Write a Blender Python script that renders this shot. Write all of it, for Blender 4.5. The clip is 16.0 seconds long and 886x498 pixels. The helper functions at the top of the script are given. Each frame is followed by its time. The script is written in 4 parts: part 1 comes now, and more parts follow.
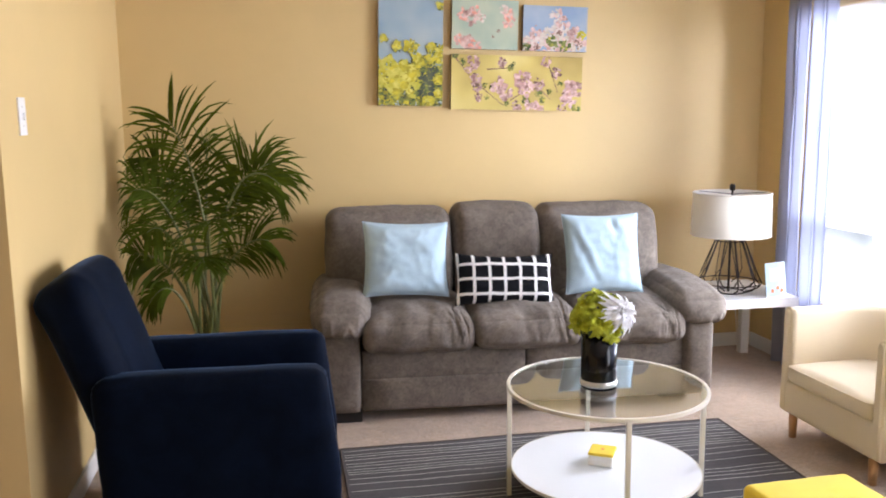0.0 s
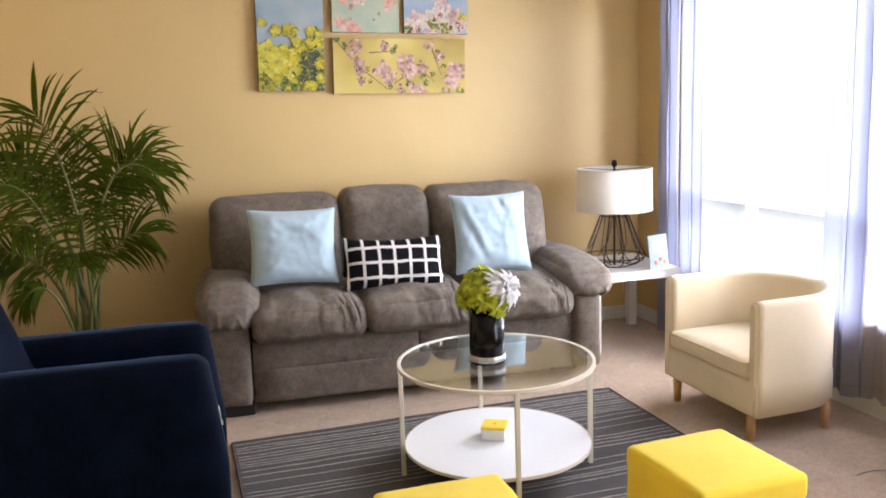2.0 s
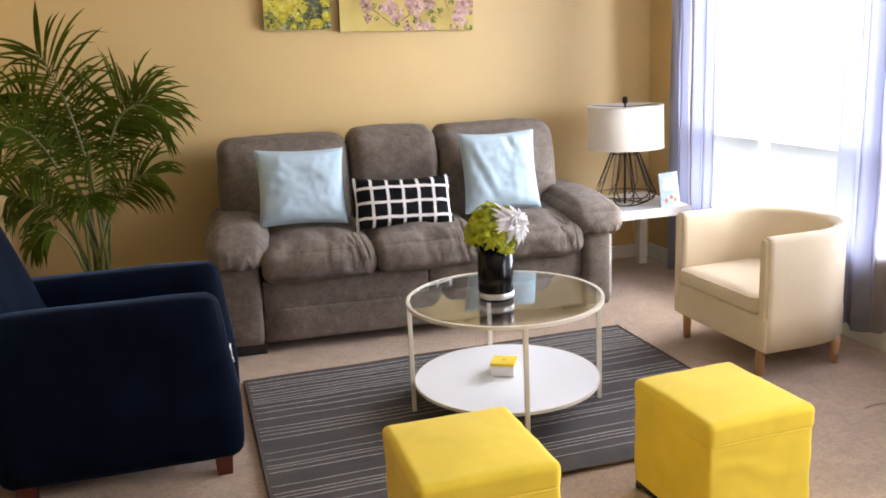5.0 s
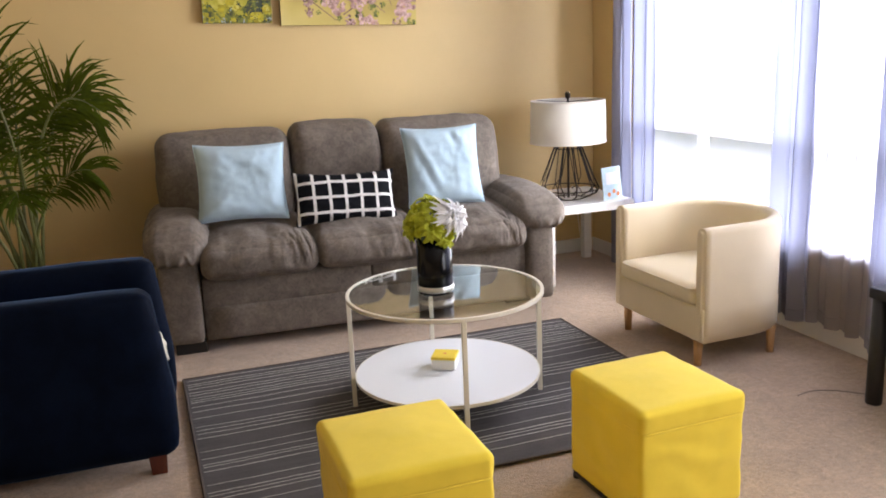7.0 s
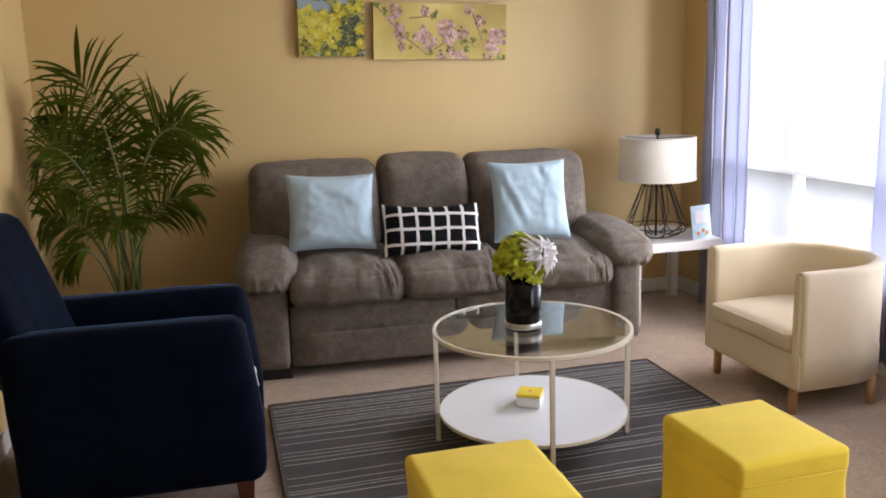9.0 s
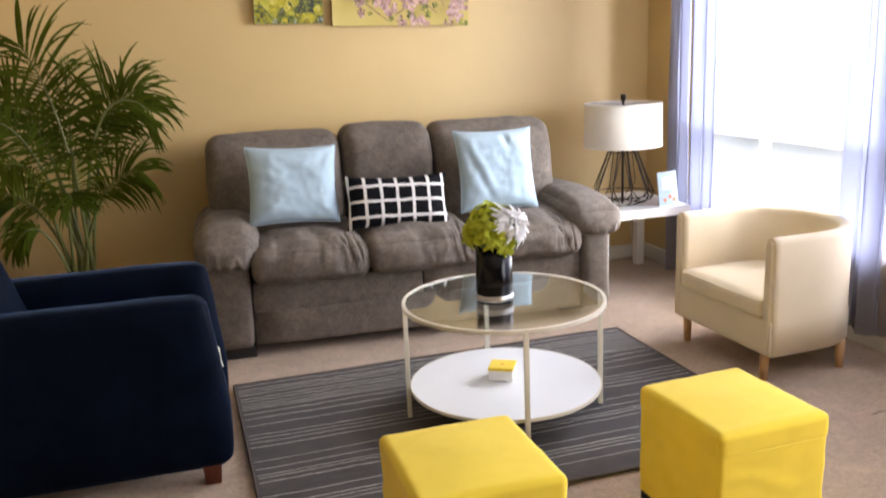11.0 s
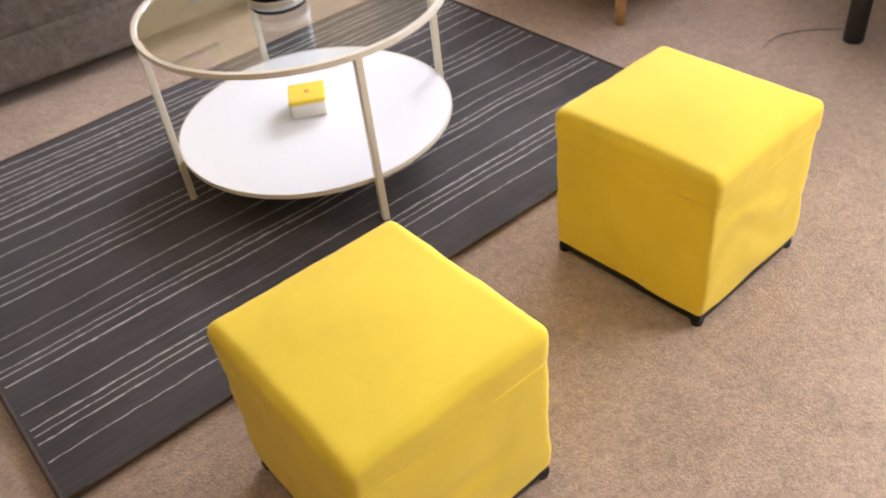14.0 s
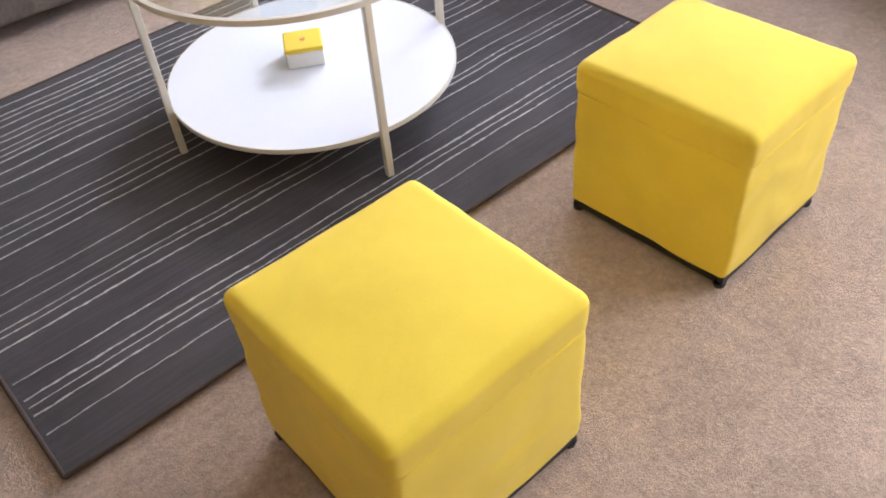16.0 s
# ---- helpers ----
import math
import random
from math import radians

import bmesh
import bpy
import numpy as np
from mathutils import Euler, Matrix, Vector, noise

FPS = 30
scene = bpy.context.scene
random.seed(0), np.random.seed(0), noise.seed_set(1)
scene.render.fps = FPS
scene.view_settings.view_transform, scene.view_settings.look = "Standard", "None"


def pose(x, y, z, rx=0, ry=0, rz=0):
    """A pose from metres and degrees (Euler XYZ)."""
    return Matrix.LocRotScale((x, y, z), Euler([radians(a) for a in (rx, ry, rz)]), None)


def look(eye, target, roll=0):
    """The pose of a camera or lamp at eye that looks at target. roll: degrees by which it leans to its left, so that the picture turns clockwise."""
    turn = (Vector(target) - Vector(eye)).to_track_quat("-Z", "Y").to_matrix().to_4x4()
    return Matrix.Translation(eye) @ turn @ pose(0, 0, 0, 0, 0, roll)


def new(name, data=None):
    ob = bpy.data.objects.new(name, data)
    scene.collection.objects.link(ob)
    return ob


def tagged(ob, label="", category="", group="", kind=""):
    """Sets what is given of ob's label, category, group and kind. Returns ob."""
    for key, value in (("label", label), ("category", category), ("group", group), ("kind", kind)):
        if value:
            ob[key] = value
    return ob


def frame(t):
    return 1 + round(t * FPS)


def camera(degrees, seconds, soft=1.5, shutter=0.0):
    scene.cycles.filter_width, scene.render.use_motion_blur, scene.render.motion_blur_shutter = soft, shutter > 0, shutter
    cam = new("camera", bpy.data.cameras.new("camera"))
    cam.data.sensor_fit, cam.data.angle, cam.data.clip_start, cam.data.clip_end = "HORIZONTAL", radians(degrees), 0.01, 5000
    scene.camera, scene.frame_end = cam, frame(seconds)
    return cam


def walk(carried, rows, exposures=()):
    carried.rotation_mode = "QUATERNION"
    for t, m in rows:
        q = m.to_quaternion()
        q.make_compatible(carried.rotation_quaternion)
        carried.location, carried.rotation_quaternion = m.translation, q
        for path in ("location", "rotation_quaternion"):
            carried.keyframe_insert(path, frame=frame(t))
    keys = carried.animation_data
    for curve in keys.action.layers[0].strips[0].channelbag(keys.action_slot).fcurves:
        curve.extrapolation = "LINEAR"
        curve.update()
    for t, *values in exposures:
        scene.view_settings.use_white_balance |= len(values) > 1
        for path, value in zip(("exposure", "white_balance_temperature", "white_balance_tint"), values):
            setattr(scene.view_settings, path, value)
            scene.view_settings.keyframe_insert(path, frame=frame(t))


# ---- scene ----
cam = camera(55.0, 16.0, soft=1.8, shutter=0.4)
PATH = [
    (0, (0.1695, 0.1026, 1.441), (0.5423, 2.0438, 1.135), -0.5),
    (0.5, (0.212, 0.0979, 1.416), (0.6589, 2.0279, 1.141), -0.7),
    (1, (0.2254, 0.106, 1.407), (0.7729, 2.0078, 1.115), -1.0),
    (1.5, (0.2265, 0.1051, 1.4), (0.7987, 1.9978, 1.102), -1.4),
    (2, (0.24, 0.0981, 1.393), (0.8312, 1.9803, 1.064), -2.0),
    (2.5, (0.2406, 0.1042, 1.39), (0.8323, 1.9794, 1.022), -2.2),
    (3, (0.235, 0.1118, 1.378), (0.7973, 1.9897, 0.985), -2.6),
    (3.5, (0.2414, 0.1063, 1.376), (0.8071, 1.9804, 0.966), -2.6),
    (6, (0.2825, 0.0935, 1.349), (0.8277, 1.961, 0.882), -2.8),
    (6.5, (0.307, 0.0884, 1.343), (0.8912, 1.9449, 0.885), -2.4),
    (7, (0.314, 0.0889, 1.338), (0.9641, 1.9226, 0.876), -2.5),
    (7.5, (0.3046, 0.0932, 1.347), (0.9124, 1.9426, 0.889), -2.4),
    (8, (0.2728, 0.1027, 1.361), (0.7283, 2.0003, 0.922), -2.1),
    (10.5, (0.2582, 0.1477, 1.355), (0.8413, 2.0303, 1.015), -1.8),
    (11, (0.2556, 0.2067, 1.348), (0.8324, 2.0667, 0.889), -2.4),
    (11.5, (0.2123, 0.3357, 1.322), (0.7762, 2.1565, 0.716), -3.3),
    (12, (0.1943, 0.4887, 1.31), (0.6995, 2.2899, 0.602), -5.8),
    (12.5, (0.2749, 0.6997, 1.286), (0.9163, 2.4033, 0.458), -5.3),
    (13, (0.3734, 0.9141, 1.284), (1.0903, 2.5243, 0.339), -3.2),
    (13.5, (0.4118, 1.1017, 1.282), (1.2396, 2.5642, 0.198), -6.2),
    (14, (0.4426, 1.2456, 1.252), (1.3315, 2.4932, -0.034), -7.4),
    (14.5, (0.559, 1.348, 1.23), (1.4396, 2.5348, -0.118), -6.9),
    (15, (0.5762, 1.3714, 1.218), (1.386, 2.5777, -0.158), -5.5),
    (15.5, (0.4864, 1.3654, 1.215), (1.3096, 2.5285, -0.189), -6.0),
    (16, (0.4091, 1.3663, 1.225), (1.3066, 2.5032, -0.155), -5.5),
]
EXPOSURES = [(0, 0.22, 6000, 10), (1, 0.22, 6150, 10), (2, 0.12, 6260, 10), (3, -0.12, 6280, 10), (3.5, -0.08, 6300, 10), (6, 0.02, 6380, 10), (6.5, 0.0, 6380, 10), (7, -0.16, 6350, 10), (7.5, -0.36, 6380, 10), (8, -0.66, 6380, 10),
             (8.4, -0.66, 6380, 10), (10, 0.0, 6330, 10), (10.5, 0.01, 6330, 10), (11.5, -0.02, 6380, 10), (12, -0.15, 6500, 11), (12.5, 0.05, 6500, 11), (13, 0.1, 6500, 11), (14, 0.18, 6450, 12), (15, 0.2, 5950, 13), (16, 0.2, 5800, 12)]
walk(cam, [(t, look(eye, target, roll)) for t, eye, target, roll in PATH], EXPOSURES)

# ---------- world and light ----------
world = bpy.data.worlds.new("sky")
scene.world = world
world.use_nodes = True
wn = world.node_tree
sky = wn.nodes.new("ShaderNodeTexSky")
sky.sky_type, sky.sun_disc = "NISHITA", False
SUN_UP, SUN_TURN = radians(74), radians(78)
sky.sun_elevation, sky.sun_rotation = SUN_UP, SUN_TURN
wn.links.new(sky.outputs[0], wn.nodes["Background"].inputs[0])
wn.nodes["Background"].inputs[1].default_value = 0.1

BACK_Y, LEFT_X, RIGHT_X, CEIL = 4.90, -0.63, 3.07, 2.44
WIN_Y0, WIN_Y1, WIN_Z0, WIN_Z1 = 1.75, 4.40, 0.42, 1.995
# span of an unseen opening, assumed for light from the south-east
W2_Y0, W2_Y1 = 0.1, 1.45


def area_lamp(name, eye, target, sx, sy, watts, colour):
    data = bpy.data.lights.new(name, "AREA")
    data.shape, data.size, data.size_y, data.energy, data.color = "RECTANGLE", sx, sy, watts, colour
    ob = new(name, data)
    ob.matrix_world = look(eye, target)
    return ob


DAY = (0.97, 0.955, 1.01)
area_lamp("window_daylight", (4.60, 3.0, 1.45), (2.0, 3.0, 0.75), 4.2, 1.9, 830, DAY)
# added fill from the assumed opening, brightens south faces and near carpet
area_lamp("assumed_window_daylight", (3.32, 0.78, 1.27), (1.2, 1.0, 0.35), 1.28, 1.62, 66, DAY)

sun_data = bpy.data.lights.new("sun", "SUN")
sun_data.energy, sun_data.angle, sun_data.color = 2.2, radians(0.53), (1.0, 0.95, 0.88)
sun = new("sun", sun_data)
sun.matrix_world = look((12 * math.cos(SUN_UP) * math.sin(SUN_TURN), 12 * math.cos(SUN_UP) * math.cos(SUN_TURN), 12 * math.sin(SUN_UP)), (0, 0, 0))

# ---------- materials ----------


def material(name, colour, rough=0.6, metal=0.0, vary=0.12, scale=8.0, fine=120.0, bump=0.15, sheen=0.0, spec=0.5, dist=0.002, stretch=None):
    m = bpy.data.materials.new(name)
    m.use_nodes = True
    nt = m.node_tree
    n, l = nt.nodes, nt.links
    b = n["Principled BSDF"]
    b.inputs["Roughness"].default_value = rough
    b.inputs["Metallic"].default_value = metal
    b.inputs["Specular IOR Level"].default_value = spec
    b.inputs["Sheen Weight"].default_value = sheen
    tc = n.new("ShaderNodeTexCoord")
    src = tc.outputs["Object"]
    if stretch:
        mp = n.new("ShaderNodeMapping")
        mp.inputs["Scale"].default_value = stretch
        l.new(src, mp.inputs[0])
        src = mp.outputs[0]
    big = n.new("ShaderNodeTexNoise")
    big.inputs["Scale"].default_value, big.inputs["Detail"].default_value = scale, 4
    small = n.new("ShaderNodeTexNoise")
    small.inputs["Scale"].default_value, small.inputs["Detail"].default_value = fine, 3
    l.new(src, big.inputs["Vector"])
    l.new(src, small.inputs["Vector"])
    mix = n.new("ShaderNodeMix")
    mix.data_type = "FLOAT"
    mix.inputs[0].default_value = 0.5
    l.new(big.outputs[0], mix.inputs[2])
    l.new(small.outputs[0], mix.inputs[3])
    ramp = n.new("ShaderNodeValToRGB")
    c = Vector(colour)
    ramp.color_ramp.elements[0].position, ramp.color_ramp.elements[1].position = 0.3, 0.7
    ramp.color_ramp.elements[0].color = (*(c * (1 - vary)), 1)
    ramp.color_ramp.elements[1].color = (*[min(1, v * (1 + vary)) for v in c], 1)
    l.new(mix.outputs[0], ramp.inputs[0])
    l.new(ramp.outputs[0], b.inputs["Base Color"])
    if bump:
        bp = n.new("ShaderNodeBump")
        bp.inputs["Strength"].default_value, bp.inputs["Distance"].default_value = bump, dist
        l.new(mix.outputs[0], bp.inputs["Height"])
        l.new(bp.outputs[0], b.inputs["Normal"])
    return m


def mottle(m, scale, low, high, detail=5, rough=0.65, distort=0.6):
    """Lays a soft second pattern over a material's colour: nap, traffic, fading."""
    nt = m.node_tree
    n, l = nt.nodes, nt.links
    b = n["Principled BSDF"]
    old = b.inputs["Base Color"].links[0].from_socket
    nz = n.new("ShaderNodeTexNoise")
    nz.inputs["Scale"].default_value, nz.inputs["Detail"].default_value = scale, detail
    nz.inputs["Roughness"].default_value, nz.inputs["Distortion"].default_value = rough, distort
    l.new(next(x for x in n if x.bl_idname == "ShaderNodeTexCoord").outputs["Object"], nz.inputs["Vector"])
    mr = n.new("ShaderNodeMapRange")
    mr.inputs[1].default_value, mr.inputs[2].default_value, mr.inputs[3].default_value, mr.inputs[4].default_value = 0.32, 0.68, low, high
    l.new(nz.outputs[0], mr.inputs[0])
    mx = n.new("ShaderNodeMix")
    mx.data_type, mx.blend_type = "RGBA", "MULTIPLY"
    mx.inputs[0].default_value = 1
    l.new(old, mx.inputs[6])
    l.new(mr.outputs[0], mx.inputs[7])
    l.new(mx.outputs[2], b.inputs["Base Color"])


def node_of(m, kind):
    return next(x for x in m.node_tree.nodes if x.bl_idname == kind)


WALL = material("tan wall paint", (0.625, 0.456, 0.203), 0.50, vary=0.03, scale=2, fine=260, bump=0.12, dist=0.001)
CEILING_M = material("white ceiling paint", (0.78, 0.76, 0.72), 0.8, vary=0.03, scale=3, fine=90, bump=0.3)
TRIM = material("white trim paint", (0.76, 0.75, 0.72), 0.35, vary=0.03, scale=6, fine=200, bump=0.05)
CARPET = material("beige carpet", (0.50, 0.368, 0.262), 0.95, vary=0.24, scale=130, fine=480, bump=1.0, sheen=0.3, spec=0.1, dist=0.008)
SOFA = material("grey microsuede", (0.170, 0.143, 0.120), 0.9, vary=0.16, scale=30, fine=420, bump=0.4, sheen=0.06, spec=0.12)
BLACKPL = material("black plastic", (0.012, 0.011, 0.011), 0.4, vary=0.1)
NAVY = material("navy velvet", (0.0027, 0.0052, 0.0130), 0.65, vary=0.3, scale=5, fine=350, bump=0.2, sheen=0.42, spec=0.04)
NAVY.node_tree.nodes["Principled BSDF"].inputs["Sheen Tint"].default_value = (0.23, 0.36, 0.62, 1)
NAVY.node_tree.nodes["Principled BSDF"].inputs["Sheen Roughness"].default_value = 0.25
CREAM = material("cream cotton upholstery", (0.80, 0.68, 0.475), 0.85, vary=0.05, scale=6, fine=500, bump=0.2, sheen=0.2, spec=0.2)
YELLOW = material("yellow cotton cover", (0.86, 0.638, 0.052), 0.8, vary=0.05, scale=9, fine=600, bump=0.25, sheen=0.15, spec=0.2)
BLUE = material("pale blue satin cotton", (0.42, 0.545, 0.625), 0.9, vary=0.06, scale=8, fine=500, bump=0.2, sheen=0.12, spec=0.15)
TABLEM = material("cream lacquered steel", (0.75, 0.70, 0.59), 0.35, vary=0.04, scale=12, fine=200, bump=0.04)
SHELFM = material("white foil shelf", (0.80, 0.805, 0.82), 0.3, vary=0.02, scale=4, fine=200, bump=0.03)
LACQ = material("white lacquer", (0.80, 0.79, 0.77), 0.3, vary=0.02, scale=6, fine=150, bump=0.03)
BIRCH = material("birch wood", (0.50, 0.29, 0.13), 0.45, vary=0.25, scale=18, fine=90, bump=0.15, stretch=(6, 6, 0.6))
REDWOOD = material("cherry stained wood", (0.085, 0.016, 0.007), 0.35, vary=0.3, scale=18, fine=90, bump=0.15, stretch=(6, 6, 0.6))
WIRE = material("dark bronze wire", (0.035, 0.027, 0.022), 0.45, metal=0.6, vary=0.2)
SHADE = material("off-white linen shade", (0.80, 0.76, 0.68), 0.9, vary=0.03, scale=20, fine=700, bump=0.15, spec=0.1)
VASEM = material("black glass", (0.004, 0.004, 0.005), 0.16, vary=0.1, bump=0.0, spec=0.25)
STEEL = material("brushed steel", (0.62, 0.60, 0.57), 0.28, metal=1.0, vary=0.1, scale=30, fine=300, bump=0.1)
LIME = material("lime green petals", (0.42, 0.46, 0.014), 0.6, vary=0.3, scale=40, fine=200, bump=0.1)
WHITEPET = material("white petals", (0.85, 0.85, 0.86), 0.6, vary=0.05, scale=40, fine=200, bump=0.1)
LEAFG = material("dark leaf", (0.03, 0.06, 0.012), 0.5, vary=0.3, scale=20)
PALM = material("palm leaflets", (0.050, 0.072, 0.006), 0.6, vary=0.45, scale=6, fine=60, bump=0.1, spec=0.06)
STEMG = material("palm stems", (0.12, 0.13, 0.03), 0.5, vary=0.35, scale=16, fine=90, bump=0.3)
POTM = material("terracotta pot", (0.30, 0.14, 0.075), 0.8, vary=0.15, scale=10)
SOIL = material("potting soil", (0.03, 0.02, 0.014), 1.0, vary=0.5, scale=30, bump=1.0, dist=0.01)
RUG = material("charcoal woven rug", (0.076, 0.069, 0.068), 0.95, vary=0.34, scale=7, stretch=(0.5, 16, 1), fine=420, bump=0.6, sheen=0.08, spec=0.08)
RUGLINE = material("pale rug yarn", (0.46, 0.435, 0.40), 0.95, vary=0.3, scale=60, fine=500, bump=0.4)
RUGEDGE = material("dark rug binding", (0.075, 0.054, 0.042), 0.9, vary=0.3, scale=40, fine=300, bump=0.5)
BOXW = material("white card", (0.78, 0.77, 0.75), 0.5, vary=0.03)
BOXY = material("yellow card", (0.85, 0.62, 0.05), 0.5, vary=0.04)
ORANGE = material("orange print", (0.75, 0.25, 0.08), 0.5, vary=0.1)
FRINGE = material("cream cotton yarn", (0.70, 0.65, 0.55), 0.95, vary=0.15, scale=50, fine=400, bump=0.5)
CANVAS = material("canvas edge", (0.20, 0.13, 0.06), 0.85, vary=0.2, scale=40, fine=500, bump=0.3)
SWITCH = material("white switch plastic", (0.80, 0.79, 0.77), 0.3, vary=0.02)
CABLE = material("pale cable", (0.24, 0.20, 0.17), 0.5, vary=0.1)
GROUND = material("dry lawn", (0.20, 0.22, 0.12), 0.95, vary=0.3, scale=3, fine=40, bump=0.5)
CARDBLUE = material("light blue card print", (0.50, 0.64, 0.70), 0.5, vary=0.25, scale=14, fine=40, bump=0.0)


def cloth(name, colour, translucent, clear, face=None):
    m = material(name, face or colour, 0.9, vary=0.06, scale=6, fine=300, bump=0.1, spec=0.1)
    nt = m.node_tree
    n, l = nt.nodes, nt.links
    out = n["Material Output"]
    tr, mx = n.new("ShaderNodeBsdfTranslucent"), n.new("ShaderNodeMixShader")
    tr.inputs[0].default_value = (*colour, 1)
    mx.inputs[0].default_value = translucent
    l.new(n["Principled BSDF"].outputs[0], mx.inputs[1])
    l.new(tr.outputs[0], mx.inputs[2])
    last = mx.outputs[0]
    if clear:
        tp, m2 = n.new("ShaderNodeBsdfTransparent"), n.new("ShaderNodeMixShader")
        m2.inputs[0].default_value = clear
        l.new(last, m2.inputs[1])
        l.new(tp.outputs[0], m2.inputs[2])
        last = m2.outputs[0]
    l.new(last, out.inputs[0])
    return m


VOILE = cloth("lavender voile", (0.60, 0.60, 0.70), 0.55, 0.15, (0.27, 0.25, 0.27))
DRAPE = cloth("grey lavender drape", (0.32, 0.35, 0.52), 0.33, 0.0, (0.28, 0.27, 0.29))
SHEER = cloth("white sheer", (0.80, 0.82, 0.92), 0.6, 0.78)


def glass(name, tint, rough=0.0):
    m = bpy.data.materials.new(name)
    m.use_nodes = True
    nt = m.node_tree
    n, l = nt.nodes, nt.links
    gl, tp, mx = n.new("ShaderNodeBsdfGlossy"), n.new("ShaderNodeBsdfTransparent"), n.new("ShaderNodeMixShader")
    mx.inputs[0].default_value = 0.06
    gl.inputs["Roughness"].default_value = rough
    tp.inputs[0].default_value = (*tint, 1)
    l.new(tp.outputs[0], mx.inputs[1])
    l.new(gl.outputs[0], mx.inputs[2])
    l.new(mx.outputs[0], n["Material Output"].inputs[0])
    return m


PANE = glass("window pane", (0.95, 0.96, 0.96))
TABLEGLASS = bpy.data.materials.new("clear table glass")
TABLEGLASS.use_nodes = True
gb = TABLEGLASS.node_tree.nodes.new("ShaderNodeBsdfGlass")
gb.inputs["Color"].default_value, gb.inputs["Roughness"].default_value, gb.inputs["IOR"].default_value = (0.95, 0.97, 0.96, 1), 0.0, 1.5
TABLEGLASS.node_tree.links.new(gb.outputs[0], TABLEGLASS.node_tree.nodes["Material Output"].inputs[0])

mottle(SOFA, 9, 0.76, 1.18)
mottle(SOFA, 42, 0.82, 1.17, 3, 0.6, 1.4)
mottle(CARPET, 60, 0.83, 1.15, 6, 0.75, 0.2)
mottle(CARPET, 30, 0.90, 1.09, 4, 0.6, 0.3)
mottle(CARPET, 7, 0.92, 1.07, 3, 0.5, 0.8)
mottle(CARPET, 2.2, 0.90, 1.06)
mottle(RUG, 5, 0.85, 1.15)
mottle(YELLOW, 4, 0.95, 1.04)
mottle(BLUE, 6, 0.92, 1.05)
mottle(NAVY, 9, 0.75, 1.3)
mottle(WALL, 1.3, 0.97, 1.03)
mottle(PALM, 9, 0.6, 1.5)
pn, pl = PALM.node_tree.nodes, PALM.node_tree.links
thru, blend = pn.new("ShaderNodeBsdfTranslucent"), pn.new("ShaderNodeMixShader")
thru.inputs[0].default_value = (0.11, 0.125, 0.005, 1)
blend.inputs[0].default_value = 0.28
pl.new(pn["Principled BSDF"].outputs[0], blend.inputs[1])
pl.new(thru.outputs[0], blend.inputs[2])
pl.new(blend.outputs[0], pn["Material Output"].inputs[0])

# printed black and white check
CHECK = material("black and white woven check", (0.5, 0.5, 0.5), 0.9, vary=0.1, fine=500, bump=0.2, spec=0.15)
nt = CHECK.node_tree
tc = node_of(CHECK, "ShaderNodeTexCoord")
sep = nt.nodes.new("ShaderNodeSeparateXYZ")
warp = nt.nodes.new("ShaderNodeTexNoise")
warp.inputs["Scale"].default_value = 9
wm = nt.nodes.new("ShaderNodeVectorMath")
wm.operation = "MULTIPLY_ADD"
wm.inputs[1].default_value = (0.012, 0.012, 0.012)
nt.links.new(tc.outputs["Object"], warp.inputs["Vector"])
nt.links.new(warp.outputs["Color"], wm.inputs[0])
nt.links.new(tc.outputs["Object"], wm.inputs[2])
nt.links.new(wm.outputs[0], sep.inputs[0])
lines = []
for axis, cell in ((0, 0.077), (1, 0.074)):
    md = nt.nodes.new("ShaderNodeMath")
    md.operation = "PINGPONG"
    md.inputs[1].default_value = cell / 2
    nt.links.new(sep.outputs[axis], md.inputs[0])
    lt = nt.nodes.new("ShaderNodeMath")
    lt.operation = "LESS_THAN"
    lt.inputs[1].default_value = 0.0072
    nt.links.new(md.outputs[0], lt.inputs[0])
    lines.append(lt)
mxm = nt.nodes.new("ShaderNodeMath")
mxm.operation = "MAXIMUM"
nt.links.new(lines[0].outputs[0], mxm.inputs[0])
nt.links.new(lines[1].outputs[0], mxm.inputs[1])
cm = nt.nodes.new("ShaderNodeMix")
cm.data_type = "RGBA"
cm.inputs[6].default_value = (0.005, 0.005, 0.007, 1)
cm.inputs[7].default_value = (0.72, 0.70, 0.68, 1)
nt.links.new(mxm.outputs[0], cm.inputs[0])
nt.links.new(cm.outputs[2], nt.nodes["Principled BSDF"].inputs["Base Color"])

# ---------- mesh helpers ----------


def part(name, bm, mat, parent=None, label="", smooth=False, m=None):
    me = bpy.data.meshes.new(name)
    if m is not None:
        bmesh.ops.transform(bm, matrix=m, verts=bm.verts)
    bm.to_mesh(me)
    bm.free()
    for x in (mat if isinstance(mat, (list, tuple)) else [mat]):
        me.materials.append(x)
    if smooth:
        me.polygons.foreach_set("use_smooth", [True] * len(me.polygons))
    ob = new(name, me)
    if parent is not None:
        ob.parent = parent
    if label:
        ob["label"] = label
    return ob


def thing(name, m, label, category, group="", kind=""):
    ob = new(name)
    ob.empty_display_size = 0.05
    ob.matrix_world = m
    return tagged(ob, label, category, group, kind)


